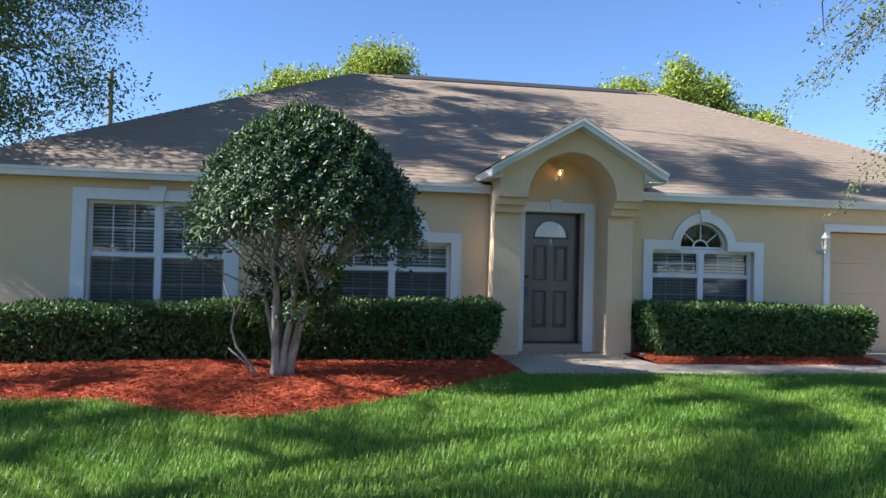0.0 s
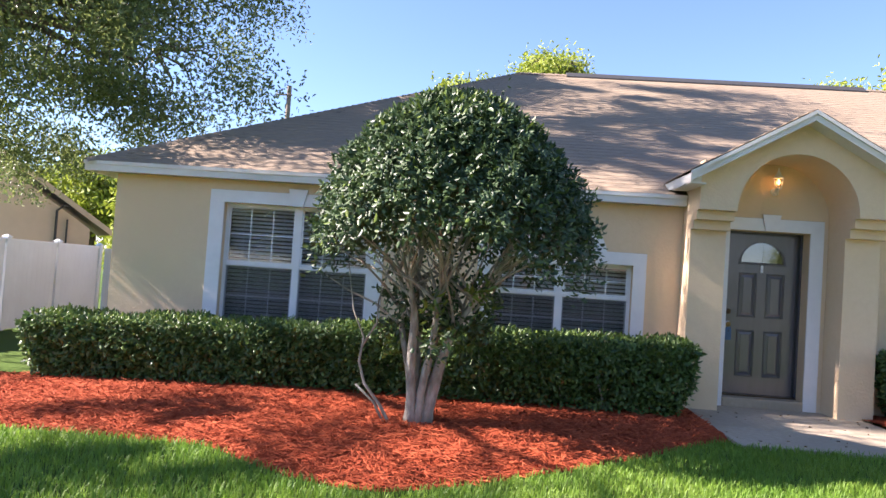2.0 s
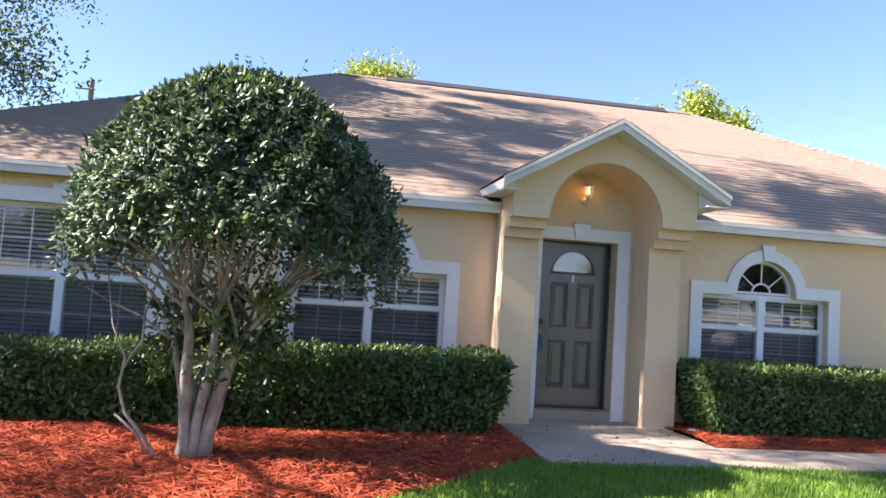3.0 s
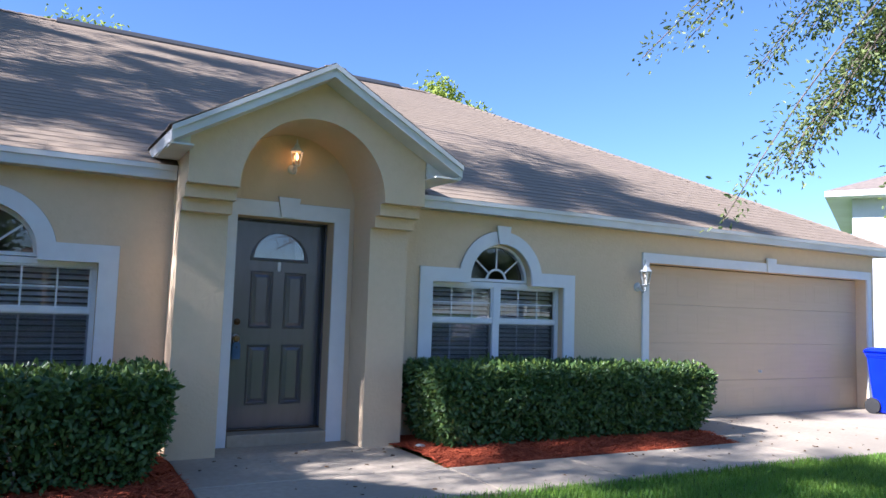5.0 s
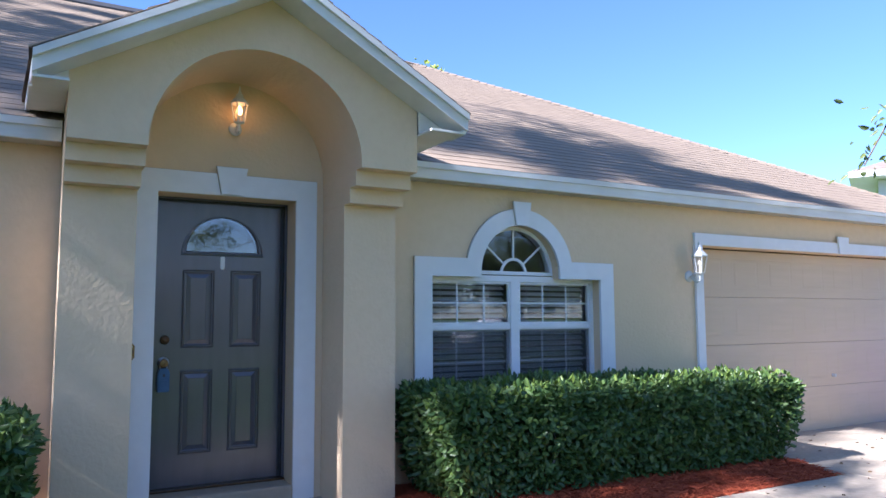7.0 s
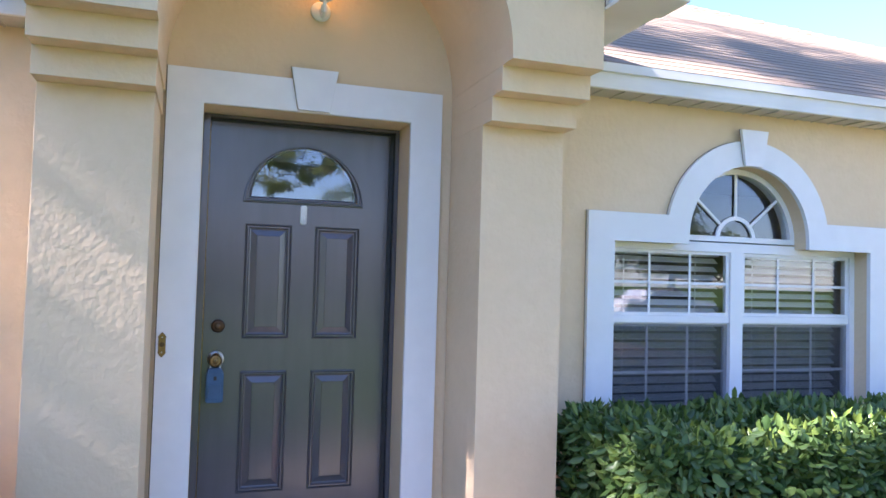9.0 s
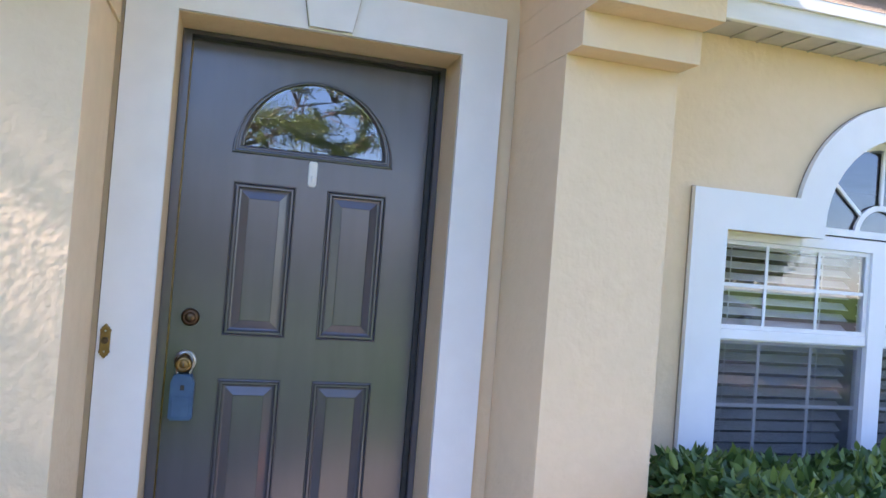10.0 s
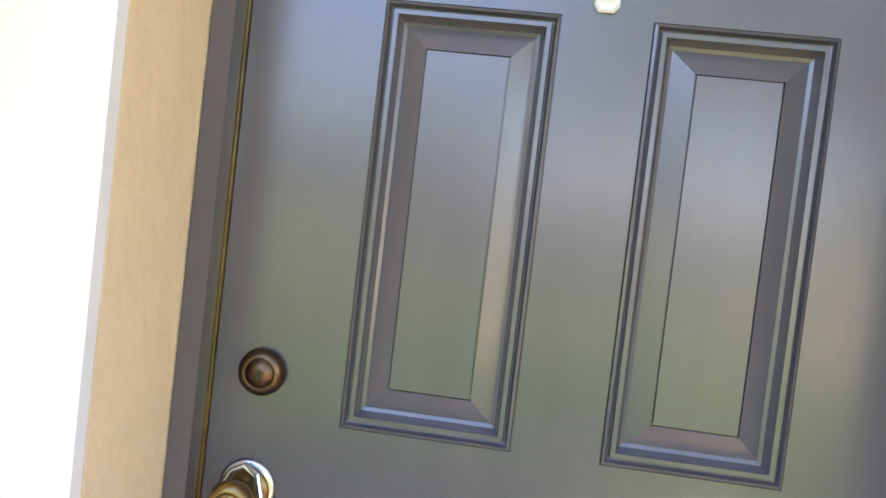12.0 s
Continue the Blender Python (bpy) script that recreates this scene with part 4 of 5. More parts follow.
# the clipped tree in the bed
def topiary():
    r = np.random.default_rng(11)
    bx, by = 0.436, 8.573
    gz0 = ground_z(bx, by) - 0.01
    Tt = thing("topiary_tree", (bx, by, gz0), "multi-trunk tree clipped to a dark green dome, in red mulch", "tree")
    cxx, cyy, cz = 0.645, 8.57, 1.42
    R, Hh = 1.325, 1.72
    stems = []
    for k in range(7):
        a = 2 * math.pi * k / 7 + 0.4
        foot = Vector((bx + 0.078 * math.cos(a), by + 0.072 * math.sin(a), gz0))
        top = Vector((cxx + 0.55 * math.cos(a), cyy + 0.5 * math.sin(a), 1.55 + 0.2 * r.random()))
        pts, rad = [], []
        for i in range(13):
            s = i / 12
            e = s ** 1.7
            p = foot.lerp(top, s)
            p.x = foot.x + (top.x - foot.x) * e + 0.045 * s * math.sin(9 * s + 2.1 * k)
            p.y = foot.y + (top.y - foot.y) * e + 0.045 * s * math.cos(8 * s + 2 * k)
            pts.append(p)
            thick = 1.12 if k % 2 == 0 else 0.82
            rad.append(thick * (0.060 - 0.046 * s ** 0.75 + 0.006 * math.sin(7 * s + k)) * (1.3 if i == 0 else 1))
        stems.append((pts, rad))
    for pts, rad in stems:
        part("trunk", tube(pts, rad, 10), BARK, Tt, "", True)
    # a leaning sucker beside the trunks
    for lean, r1 in (([(0.20, 8.46, gz0), (0.10, 8.44, 0.16), (-0.06, 8.42, 0.36), (-0.12, 8.41, 0.55), (-0.09, 8.40, 0.78), (-0.20, 8.40, 1.02), (-0.28, 8.42, 1.45)], 0.018),
                     ([(-0.10, 8.41, 0.70), (0.02, 8.42, 0.92), (0.02, 8.43, 1.12), (0.10, 8.44, 1.45)], 0.011),
                     ([(0.14, 8.50, gz0), (0.02, 8.52, 0.18), (-0.16, 8.53, 0.33)], 0.013)):
        part("side_stem", tube(lean, [r1 * (1 - 0.12 * i) for i in range(len(lean))], 8), BARK, Tt, "thin leaning side stem", True)
    for pts, rad in stems:
        for q in range(9):
            i0 = 7 + int(r.integers(0, 6))
            s0 = pts[i0]
            a, el = r.uniform(0, 2 * math.pi), r.uniform(0.45, 1.25)
            L = r.uniform(0.5, 1.1)
            d = Vector((math.cos(a) * math.cos(el), math.sin(a) * math.cos(el), math.sin(el)))
            p = [s0, s0 + d * L * 0.35 + Vector((0, 0, 0.04)), s0 + d * L * 0.7, s0 + d * L]
            part("branch", tube(p, [0.018, 0.013, 0.009, 0.004], 6), BARK, Tt)
    for q in range(12):
        a = r.uniform(0, 2 * math.pi)
        p0 = Vector((cxx + 0.25 * math.cos(a), cyy + 0.25 * math.sin(a), 1.05 + 0.3 * r.random()))
        p1 = Vector((cxx + 0.72 * math.cos(a), cyy + 0.68 * math.sin(a), 1.62 + 0.25 * r.random()))
        part("branch", tube([p0, p0.lerp(p1, 0.4) + Vector((0, 0, -0.02)), p0.lerp(p1, 0.75), p1], [0.015, 0.011, 0.008, 0.004], 6), BARK, Tt)
    # dome: outer skin, hollowed underside, then stray shoots
    n = 42000
    u = r.random(n)
    az = r.uniform(0, 2 * np.pi, n)
    t = u ** 0.62
    prof = np.sqrt(np.clip(1 - t ** 2.15, 0, 1)) * (1 - 0.13 * t)
    lump = 1 + 0.045 * np.sin(3 * az + 4 * t) + 0.04 * np.sin(7 * az - 9 * t + 1) + 0.04 * np.sin(13 * az + 19 * t) + 0.045 * np.sin(23 * az - 31 * t)
    depth = 1.035 - np.abs(r.normal(0, 0.095, n))
    rr = R * prof * lump * depth
    z = cz - 0.06 + Hh * t * (1 + 0.02 * np.sin(5 * az)) * (0.94 + 0.06 * depth)
    skirt = t < 0.10
    z[skirt] -= np.abs(r.normal(0, 0.11, skirt.sum())) * (1 + 0.9 * np.sin(4 * az[skirt] + 1))
    at = np.stack([cxx + rr * np.cos(az), cyy + rr * np.sin(az), z], 1)
    # the underside arches up between the sides, and tufts thin out towards it
    arch = cz + 0.34 * np.cos(1.25 * (az - 1.5 * np.pi + 0.15)) ** 2 * (np.abs(az - 1.5 * np.pi) < 1.25) + 0.07 * np.sin(11 * az) + 0.05 * np.sin(29 * az)
    kept = (z > arch + r.normal(0, 0.06, n) - 0.12 * (np.cos(az) > 0.5)) & (r.random(n) < 0.74 + 0.26 * np.sin(9 * az + 14 * t) * np.sin(17 * t - 5 * az))
    at, az, t, prof, n = at[kept], az[kept], t[kept], prof[kept], int(kept.sum())
    out = np.stack([np.cos(az) * np.maximum(prof, 0.15), np.sin(az) * np.maximum(prof, 0.15), t * 0.9 + 0.05], 1)
    fresh = r.random(n) < np.where(t > 0.8, 0.10, 0.02)
    crown = tagged(finish("crown", leaf_mesh("crown", at[~fresh], out[~fresh], 0.066, 0.036, r, 0.3, 0.8, True), TOPIARY_LEAF, Tt), kind="stuff")
    tagged(finish("fresh_leaves", leaf_mesh("fresh_leaves", at[fresh] + out[fresh] * 0.02, out[fresh], 0.07, 0.036, r, 0.1, 0.6, True), HEDGE_PALE, Tt, "pale fresh leaves"), kind="stuff")
    m = 4500
    a2, q = r.uniform(0, 2 * np.pi, m), np.sqrt(r.random(m)) * 0.9
    tt = r.random(m) * 0.75
    pr = np.sqrt(1 - tt ** 2.25) * (1 - 0.1 * tt)
    at = np.stack([cxx + R * pr * q * np.cos(a2), cyy + R * pr * q * np.sin(a2), cz + 0.12 + Hh * tt + 0.40 * (1 - q) * (1 - tt)], 1)
    at = at[at[:, 2] > cz + 0.30 * (np.abs(np.cos(a2)) < 0.7)]
    m = len(at)
    tagged(finish("inner_leaves", leaf_mesh("inner_leaves", at, r.normal(0, 1, (m, 3)), 0.085, 0.05, r), TOPIARY_LEAF, Tt), kind="stuff")
    m = 1500
    knot = np.stack([bx + 0.16 + r.normal(0, 0.32, 26), by + r.normal(0, 0.22, 26), 1.02 + r.normal(0, 0.17, 26)], 1)
    at = knot[r.integers(0, 26, m)] + r.normal(0, 0.06, (m, 3))
    tagged(finish("low_foliage", leaf_mesh("low_foliage", at, r.normal(0, 1, (m, 3)), 0.075, 0.038, r), TOPIARY_LEAF, Tt), kind="stuff")
    at = knot[r.integers(0, 7, 160)] + r.normal(0, 0.06, (160, 3)) + np.array([-0.05, -0.08, -0.05])
    tagged(finish("sprout", leaf_mesh("sprout", at, r.normal(0, 0.6, (160, 3)) + np.array([0, -0.4, 0.5]), 0.085, 0.042, r), HEDGE_PALE, Tt, "pale green sprouts on the trunks"), kind="stuff")
    b = bmesh.new()
    tw, od = [], []
    for q in range(16):
        a, q2 = r.uniform(0, 6.28), r.uniform(0, 0.55)
        p0 = Vector((cxx + q2 * math.cos(a), cyy + q2 * math.sin(a), cz + Hh - 0.12 - 0.25 * q2))
        p1 = p0 + Vector((r.normal(0, 0.06), r.normal(0, 0.06), r.uniform(0.12, 0.30)))
        tube([p0, p1], [0.003, 0.0015], 4, b)
        for k in range(5):
            tw.append(p0.lerp(p1, 0.4 + 0.15 * k))
            od.append((r.normal(), r.normal(), 0.8))
    tagged(part("stray_twigs", b, BARK, Tt), kind="stuff")
    tagged(finish("stray_leaves", leaf_mesh("stray_leaves", np.array(tw), np.array(od), 0.05, 0.022, r), TOPIARY_LEAF, Tt), kind="stuff")


topiary()


def oak(x, y, trunk_h, radius, height, count, seed, label, material=OAK_LEAF, leaf=0.085, low=3.2, limbs=9, sprays=(), bark=OAK_BARK, clumps=320, size=(0.55, 0.19), favour=(0, 0), boughs=(), canopy=(), canopy_leaves=760):
    """A spreading tree: tapered trunk, forking limbs, twigs, and clumps of leaves strung along them."""
    r = np.random.default_rng(seed)
    g = ground_z(x, y) - 0.05
    O = thing("oak_tree", (x, y, g), label, "tree")
    part("trunk", tube([(x, y, g), (x + 0.05, y, g + 0.4), (x - 0.05, y + 0.08, g + trunk_h * 0.6), (x, y, g + trunk_h)], [0.42, 0.31, 0.27, 0.24], 12), bark, O, "", True)
    pts = []
    for k in range(limbs):
        b = bmesh.new()
        a = 2 * math.pi * k / limbs + r.uniform(-0.25, 0.25)
        el = r.uniform(0.15, 1.15)
        L = radius * r.uniform(0.75, 1.0) * (1.0 - 0.25 * (el > 0.8))
        s0 = Vector((x, y, g + trunk_h * r.uniform(0.85, 1.0)))
        line = [s0]
        dirv = Vector((math.cos(a) * math.cos(el), math.sin(a) * math.cos(el), math.sin(el) * min(1.3, height / radius)))
        for i in range(1, 8):
            step = dirv * (L / 7) + Vector((r.normal(0, 0.14), r.normal(0, 0.14), r.normal(0, 0.10) + 0.10 - 0.035 * i))
            line.append(line[-1] + step)
        tube(line, [0.17 * (1 - i / 7.6) + 0.012 for i in range(8)], 7, b)
        for i in range(2, 8):
            for q in range(3):
                a2 = a + r.uniform(-1.5, 1.5)
                L2 = radius * r.uniform(0.16, 0.38)
                d2 = Vector((math.cos(a2), math.sin(a2), r.uniform(-0.35, 0.75))).normalized()
                t = [line[i]]
                for j in range(1, 5):
                    t.append(t[-1] + d2 * (L2 / 4) + Vector((r.normal(0, 0.08), r.normal(0, 0.08), r.normal(0, 0.06) - 0.02 * j)))
                tube(t, [0.035, 0.026, 0.018, 0.011, 0.005], 5, b)
                for j in range(1, 5):
                    pts.append(t[j])
                    for w in range(2):
                        d3 = Vector((r.normal(), r.normal(), r.normal() - 0.25)).normalized() * r.uniform(0.3, 0.7)
                        tube([t[j], t[j] + d3 * 0.5, t[j] + d3], [0.008, 0.006, 0.003], 4, b)
                        pts += [t[j] + d3 * 0.6, t[j] + d3]
        part("limb", b, bark, O)
    pts = np.array([tuple(p) for p in pts])
    pts = pts[pts[:, 2] > low]
    wgt = np.exp((pts[:, 0] - x) * favour[0] + (pts[:, 1] - y) * favour[1])
    cen = pts[r.choice(len(pts), clumps, p=wgt / wgt.sum())]
    def gather(tufts, count, thick):
        """A few crooked leaders from the trunk, and twigs from them out to the tufts."""
        tufts = np.array(tufts)
        root = Vector((x, y, g + trunk_h * 0.9))
        lead = tufts[r.choice(len(tufts), count, replace=False)]
        lead = lead + (np.array(root) - lead) * 0.22
        knots = []
        for h in lead:
            h = Vector(h)
            line = [root]
            for i in range(1, 7):
                line.append(root.lerp(h, i / 6) + Vector((r.normal(0, 0.22), r.normal(0, 0.22), 0.5 * math.sin(math.pi * i / 6) + r.normal(0, 0.12))))
            part("limb", tube(line, [thick * (1 - 0.13 * i) for i in range(7)], 7), bark, O)
            knots += line[2:]
        knots = np.array([tuple(p) for p in knots])
        b = bmesh.new()
        for c in tufts:
            h, c = Vector(knots[np.argmin(np.linalg.norm(knots - c, axis=1))]), Vector(c)
            d = (c - h).length * 0.12
            tube([h, h.lerp(c, 0.35) + Vector((r.normal(0, d), r.normal(0, d), d)), h.lerp(c, 0.7) + Vector((r.normal(0, d), r.normal(0, d), d)), c], [0.03, 0.022, 0.013, 0.004], 5, b)
        tagged(part("twigs", b, bark, O), kind="stuff")

    if len(boughs):
        gather(boughs, 9, 0.13)
        cen = np.concatenate([cen, np.array(boughs)])
        clumps = len(cen)
    axis = unit(unit(np.stack([cen[:, 0] - x, cen[:, 1] - y, r.normal(0, 1.5, clumps)], 1)) * 0.8 + r.normal(0, 0.75, (clumps, 3)))
    weight = r.gamma(2.0, 1.0, clumps)
    which = r.choice(clumps, count, p=weight / weight.sum())
    at = cen[which] + axis[which] * np.clip(r.normal(0, size[0], (count, 1)), -1.5 * size[0], 1.5 * size[0]) + np.clip(r.normal(0, size[1], (count, 3)), -1.7 * size[1], 1.7 * size[1])
    at = at[at[:, 2] > min(low, 2.9) - 0.6]
    count = len(at)
    tagged(finish("crown", leaf_mesh("crown", at, r.normal(0, 1, (count, 3)), leaf, leaf * 0.5, r, 0.3, 0.8), material, O), kind="stuff")
    if len(canopy):
        tuft = np.array(canopy)
        gather(tuft, 5, 0.085)
        n = len(tuft) * canopy_leaves
        which = np.repeat(np.arange(len(tuft)), canopy_leaves)
        axis = unit(r.normal(0, 1, (len(tuft), 3)) * np.array([1.3, 1.0, 0.4]))
        wide = r.uniform(0.45, 1.3, len(tuft))[which][:, None]
        at = tuft[which] + wide * (axis[which] * np.clip(r.normal(0, 0.48, (n, 1)), -0.8, 0.8) + np.clip(r.normal(0, 0.135, (n, 3)), -0.26, 0.26))
        tagged(finish("high_crown", leaf_mesh("high_crown", at, r.normal(0, 1, (n, 3)), 0.10, 0.052, r, 0.3, 0.8), material, O), kind="stuff")
    mesh_at, mesh_out = [], []
    b = bmesh.new()
    for tip, start, dens in sprays:
        tip, start = Vector(tip), Vector(start)
        for q in range(max(1, dens // 60)):
            off = Vector((r.normal(0, 0.16), r.normal(0, 0.16), r.normal(0, 0.12))) * (0 if q == 0 else 1)
            line = []
            for i in range(9):
                s = i / 8
                p = start.lerp(tip + off, s)
                p.z = start.z + (tip.z + off.z - start.z) * s ** 1.35 + 0.25 * math.sin(math.pi * s)
                line.append(p)
            tube(line, [0.014 - 0.0012 * i for i in range(9)], 5, b)
            ls, lo = [], []
            for w in range(330):
                s = 0.25 + 0.75 * r.random() ** 0.8
                i = min(7, int(s * 8))
                p = line[i].lerp(line[i + 1], s * 8 - i)
                j = Vector((r.normal(), r.normal(), r.normal() - 0.3)) * 0.05 * (1.2 + 1.8 * (1 - s))
                ls.append(tuple(p + j))
                lo.append(tuple(j * 12 + (tip - start).normalized() * 0.7))
            mesh_at.append(np.array(ls))
            mesh_out.append(np.array(lo))
    if sprays:
        tagged(part("drooping_twigs", b, bark, O), kind="stuff")
        tagged(finish("drooping_foliage", leaf_mesh("drooping_foliage", np.concatenate(mesh_at), np.concatenate(mesh_out), 0.052, 0.027, r, 0.2, 0.8), material, O), kind="stuff")
    return O


r0 = np.random.default_rng(77)
BOUGHS = [(-9.4 + 6.0 * v ** 1.2, r0.uniform(11.6, 17.5), 0) for v in r0.random(84)]
BOUGHS = [(bx, by, r0.uniform(2.9 if bx < -5.2 else 3.9 + 0.25 * (bx + 5.2), 7.4)) for bx, by, bz in BOUGHS]
# Boughs added to shade the eave, the left roof and the left wall.
BOUGHS += [(-3.2 + 0.42 * k, 11.0 + 0.33 * ((k * 3) % 5), 9.2 + 0.3 * ((k * 5) % 7)) for k in range(9)]
BOUGHS += [(r0.uniform(-7.5, -4.2), r0.uniform(11.1, 14.2), r0.uniform(5.4, 8.2)) for k in range(16)]
BOUGHS += [(r0.uniform(-8.0, -5.9), r0.uniform(10.4, 10.95), r0.uniform(3.5, 5.2)) for k in range(10)]


def sunward(tx, ty, tz, sx):
    """The place at sx on the line from a point towards the sun."""
    k = (tx - sx) / -SUN_DIR.x
    return tx - k * -SUN_DIR.x, ty + k * SUN_DIR.y, tz + k * SUN_DIR.z


# Leaf tufts added above the view, each placed to shade a roof point.
rs = np.random.default_rng(58)
ROOF_SHADE = []
for k in range(46):
    tx, ty = rs.uniform(-3.2, 5.2), rs.uniform(11.5, 16.6)
    ROOF_SHADE.append(sunward(tx, ty, 2.6 + 0.53 * (ty - 11), rs.uniform(-9.6, -6.2) - 1.5 * (tx < -1)))
for k in range(13):
    tx = rs.uniform(5.4, 11.4)
    ty = 11.05 + rs.random() * 0.42 * (12.4 - tx)
    ROOF_SHADE.append(sunward(tx, ty, 2.6 + 0.53 * (ty - 11), rs.uniform(-8.0, -3.5)))
for k in range(2):
    ROOF_SHADE.append(sunward(3.5, rs.uniform(10.3, 10.9), rs.uniform(0.2, 3.0), rs.uniform(-9.5, -7.0)))
oak(-9.4, 12.4, 5.0, 8.6, 12.0, 140000, 21, "spreading live oak with small leaves beside the house", low=5.0, limbs=8, leaf=0.094, clumps=90, size=(0.56, 0.28), favour=(0.2, 0.06), boughs=BOUGHS, canopy=ROOF_SHADE, canopy_leaves=980)
# Unseen tufts and tree, added so dappled shade falls on lawn and beds.
r0b = np.random.default_rng(41)
LAWN_SHADE = []
for x0, x1, y0, y1, n in ((4.8, 9.5, 7.4, 8.5, 9), (3.4, 5.6, 6.4, 8.0, 2), (5.8, 9.4, 9.75, 10.1, 8), (-4.0, 9.5, 4.2, 7.3, 15), (-4.5, -1.2, 5.6, 7.0, 4), (-4.0, 1.5, 7.6, 8.6, 3)):
    LAWN_SHADE += [sunward(r0b.uniform(x0, x1), r0b.uniform(y0, y1), 0, r0b.uniform(-10.5, -7.0)) for k in range(n)]
oak(-9.2, 3.3, 6.0, 5.4, 8.5, 16000, 22, "spreading live oak out of view, added to shade the front lawn", low=6.0, limbs=3, clumps=18, size=(0.62, 0.19), canopy=LAWN_SHADE, canopy_leaves=640)
SPRAYS = [((7.2, 8.1, 2.15), (9.6, 6.9, 4.9), 60), ((6.65, 8.45, 3.5), (9.4, 7.2, 5.4), 60), ((6.95, 8.25, 3.65), (9.4, 7.2, 5.4), 60), ((7.9, 8.0, 2.75), (9.7, 7.0, 4.6), 300),
          ((8.2, 7.8, 3.1), (9.8, 6.8, 5.0), 300), ((7.7, 8.2, 3.5), (9.6, 7.0, 5.2), 120), ((7.35, 8.2, 4.1), (9.4, 7.2, 5.6), 60), ((8.5, 7.5, 2.3), (9.9, 6.6, 4.4), 120), ((6.9, 8.3, 4.3), (9.3, 7.3, 5.6), 60),
          ((8.6, 7.7, 3.3), (9.9, 6.8, 5.0), 300), ((8.9, 7.4, 2.9), (10.0, 6.6, 4.8), 240), ((8.3, 7.9, 3.9), (9.8, 7.0, 5.4), 300), ((7.9, 8.1, 4.3), (9.6, 7.2, 5.6), 240), ((8.8, 7.8, 3.7), (9.9, 6.9, 5.3), 300), ((9.2, 7.6, 3.4), (10.1, 6.7, 5.0), 300)]
oak(9.7, 2.4, 3.6, 4.6, 6.0, 24000, 23, "live oak with drooping leafy twigs near the driveway", low=4.2, limbs=8, sprays=SPRAYS)
rv = np.random.default_rng(63)
VERGE = [(rv.uniform(4.6, 10.2), rv.uniform(-11.0, -7.5), rv.uniform(4.0, 8.6)) for k in range(52)]
oak(2.8, -10.4, 4.2, 4.0, 6.0, 6000, 24, "live oak on the verge by the street", low=4.4, limbs=3, clumps=30, size=(0.5, 0.2), canopy=VERGE, canopy_leaves=420)
oak(-7.0, -10.2, 4.4, 5.2, 6.0, 22000, 25, "live oak across the lawn by the street", low=5.2, limbs=7, clumps=90, size=(0.6, 0.24))

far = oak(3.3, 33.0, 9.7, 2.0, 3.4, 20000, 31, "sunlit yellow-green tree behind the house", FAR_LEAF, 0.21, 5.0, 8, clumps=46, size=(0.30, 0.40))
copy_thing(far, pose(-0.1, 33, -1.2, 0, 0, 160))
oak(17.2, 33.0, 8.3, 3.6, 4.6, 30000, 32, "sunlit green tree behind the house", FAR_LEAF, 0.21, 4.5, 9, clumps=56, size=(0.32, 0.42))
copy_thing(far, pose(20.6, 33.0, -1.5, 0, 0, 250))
# Trees added behind the camera so the panes mirror foliage, not bright sky.
across = oak(-12.0, -29.0, 2.6, 5.0, 7.0, 14000, 35, "leafy green tree added across the street for darker window reflections", OAK_LEAF, 0.30, 1.6, 7, clumps=90, size=(0.6, 0.5))
for px, py, turn in ((-21, -27, 80), (-31, -30, 170), (-3.5, -28, 240), (26, -30, 40), (35, -28, 130)):
    copy_thing(across, pose(px, py, -0.2, 0, 0, turn))
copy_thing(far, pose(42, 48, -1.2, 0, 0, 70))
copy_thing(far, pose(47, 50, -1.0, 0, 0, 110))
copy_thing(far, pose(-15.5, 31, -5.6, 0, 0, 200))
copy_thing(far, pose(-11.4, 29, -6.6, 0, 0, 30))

# ---- fence, neighbours, pole ----
fence = thing("fence", (-8.45, 15, -0.26), "white vinyl privacy fence with capped posts", "fence", "", "structure")
for k in range(6):
    y = 10.4 + 1.72 * k
    post = part("post", box(-8.51, -8.39, y - 0.06, y + 0.06, -0.30, 1.58, 0.006), FENCE_VINYL, fence)
    part("post_cap", rings([[(-8.45 + sx * w, y + sy * w, z) for sx, sy in ((-1, -1), (1, -1), (1, 1), (-1, 1))] for w, z in ((0.07, 1.581), (0.07, 1.60), (0.01, 1.64))]), FENCE_VINYL, post)
    if k < 5:
        for j in range(10):
            yy = y + 0.062 + j * 0.1596
            part("board", box(-8.465, -8.435, yy, yy + 0.157, -0.24, 1.50, 0.003), FENCE_VINYL, fence)
        part("rail", box(-8.48, -8.42, y + 0.061, y + 1.659, 1.50, 1.56, 0.005), FENCE_VINYL, fence)
        part("rail", box(-8.478, -8.422, y + 0.062, y + 1.658, -0.22, -0.10, 0.005), FENCE_VINYL, fence)
ret = thing("fence_return", (-6.3, 19.2, -0.2), "white vinyl fence panel between house and side fence", "fence", "", "structure")
part("panel", box(-8.39, -4.01, 19.15, 19.22, -0.3, 1.52, 0.01), FENCE_VINYL, ret)

nb = thing("neighbour_house", (-14, 24, -0.3), "tan single-storey house with a gable end behind the fence", "house")
part("wall", plate([(-18.4, -0.4), (-9.5, -0.4), (-9.5, 2.0), (-13.95, 5.0), (-18.4, 2.0)], [], 19.0, 20.6), FAR_BEIGE, nb)
b = plate([(-13.95, 5.22), (-9.0, 1.88), (-9.0, 2.03), (-13.95, 5.40), (-18.9, 2.03), (-18.9, 1.88)], [], 18.9, 20.9)
part("roof", b, FAR_ROOF, nb)
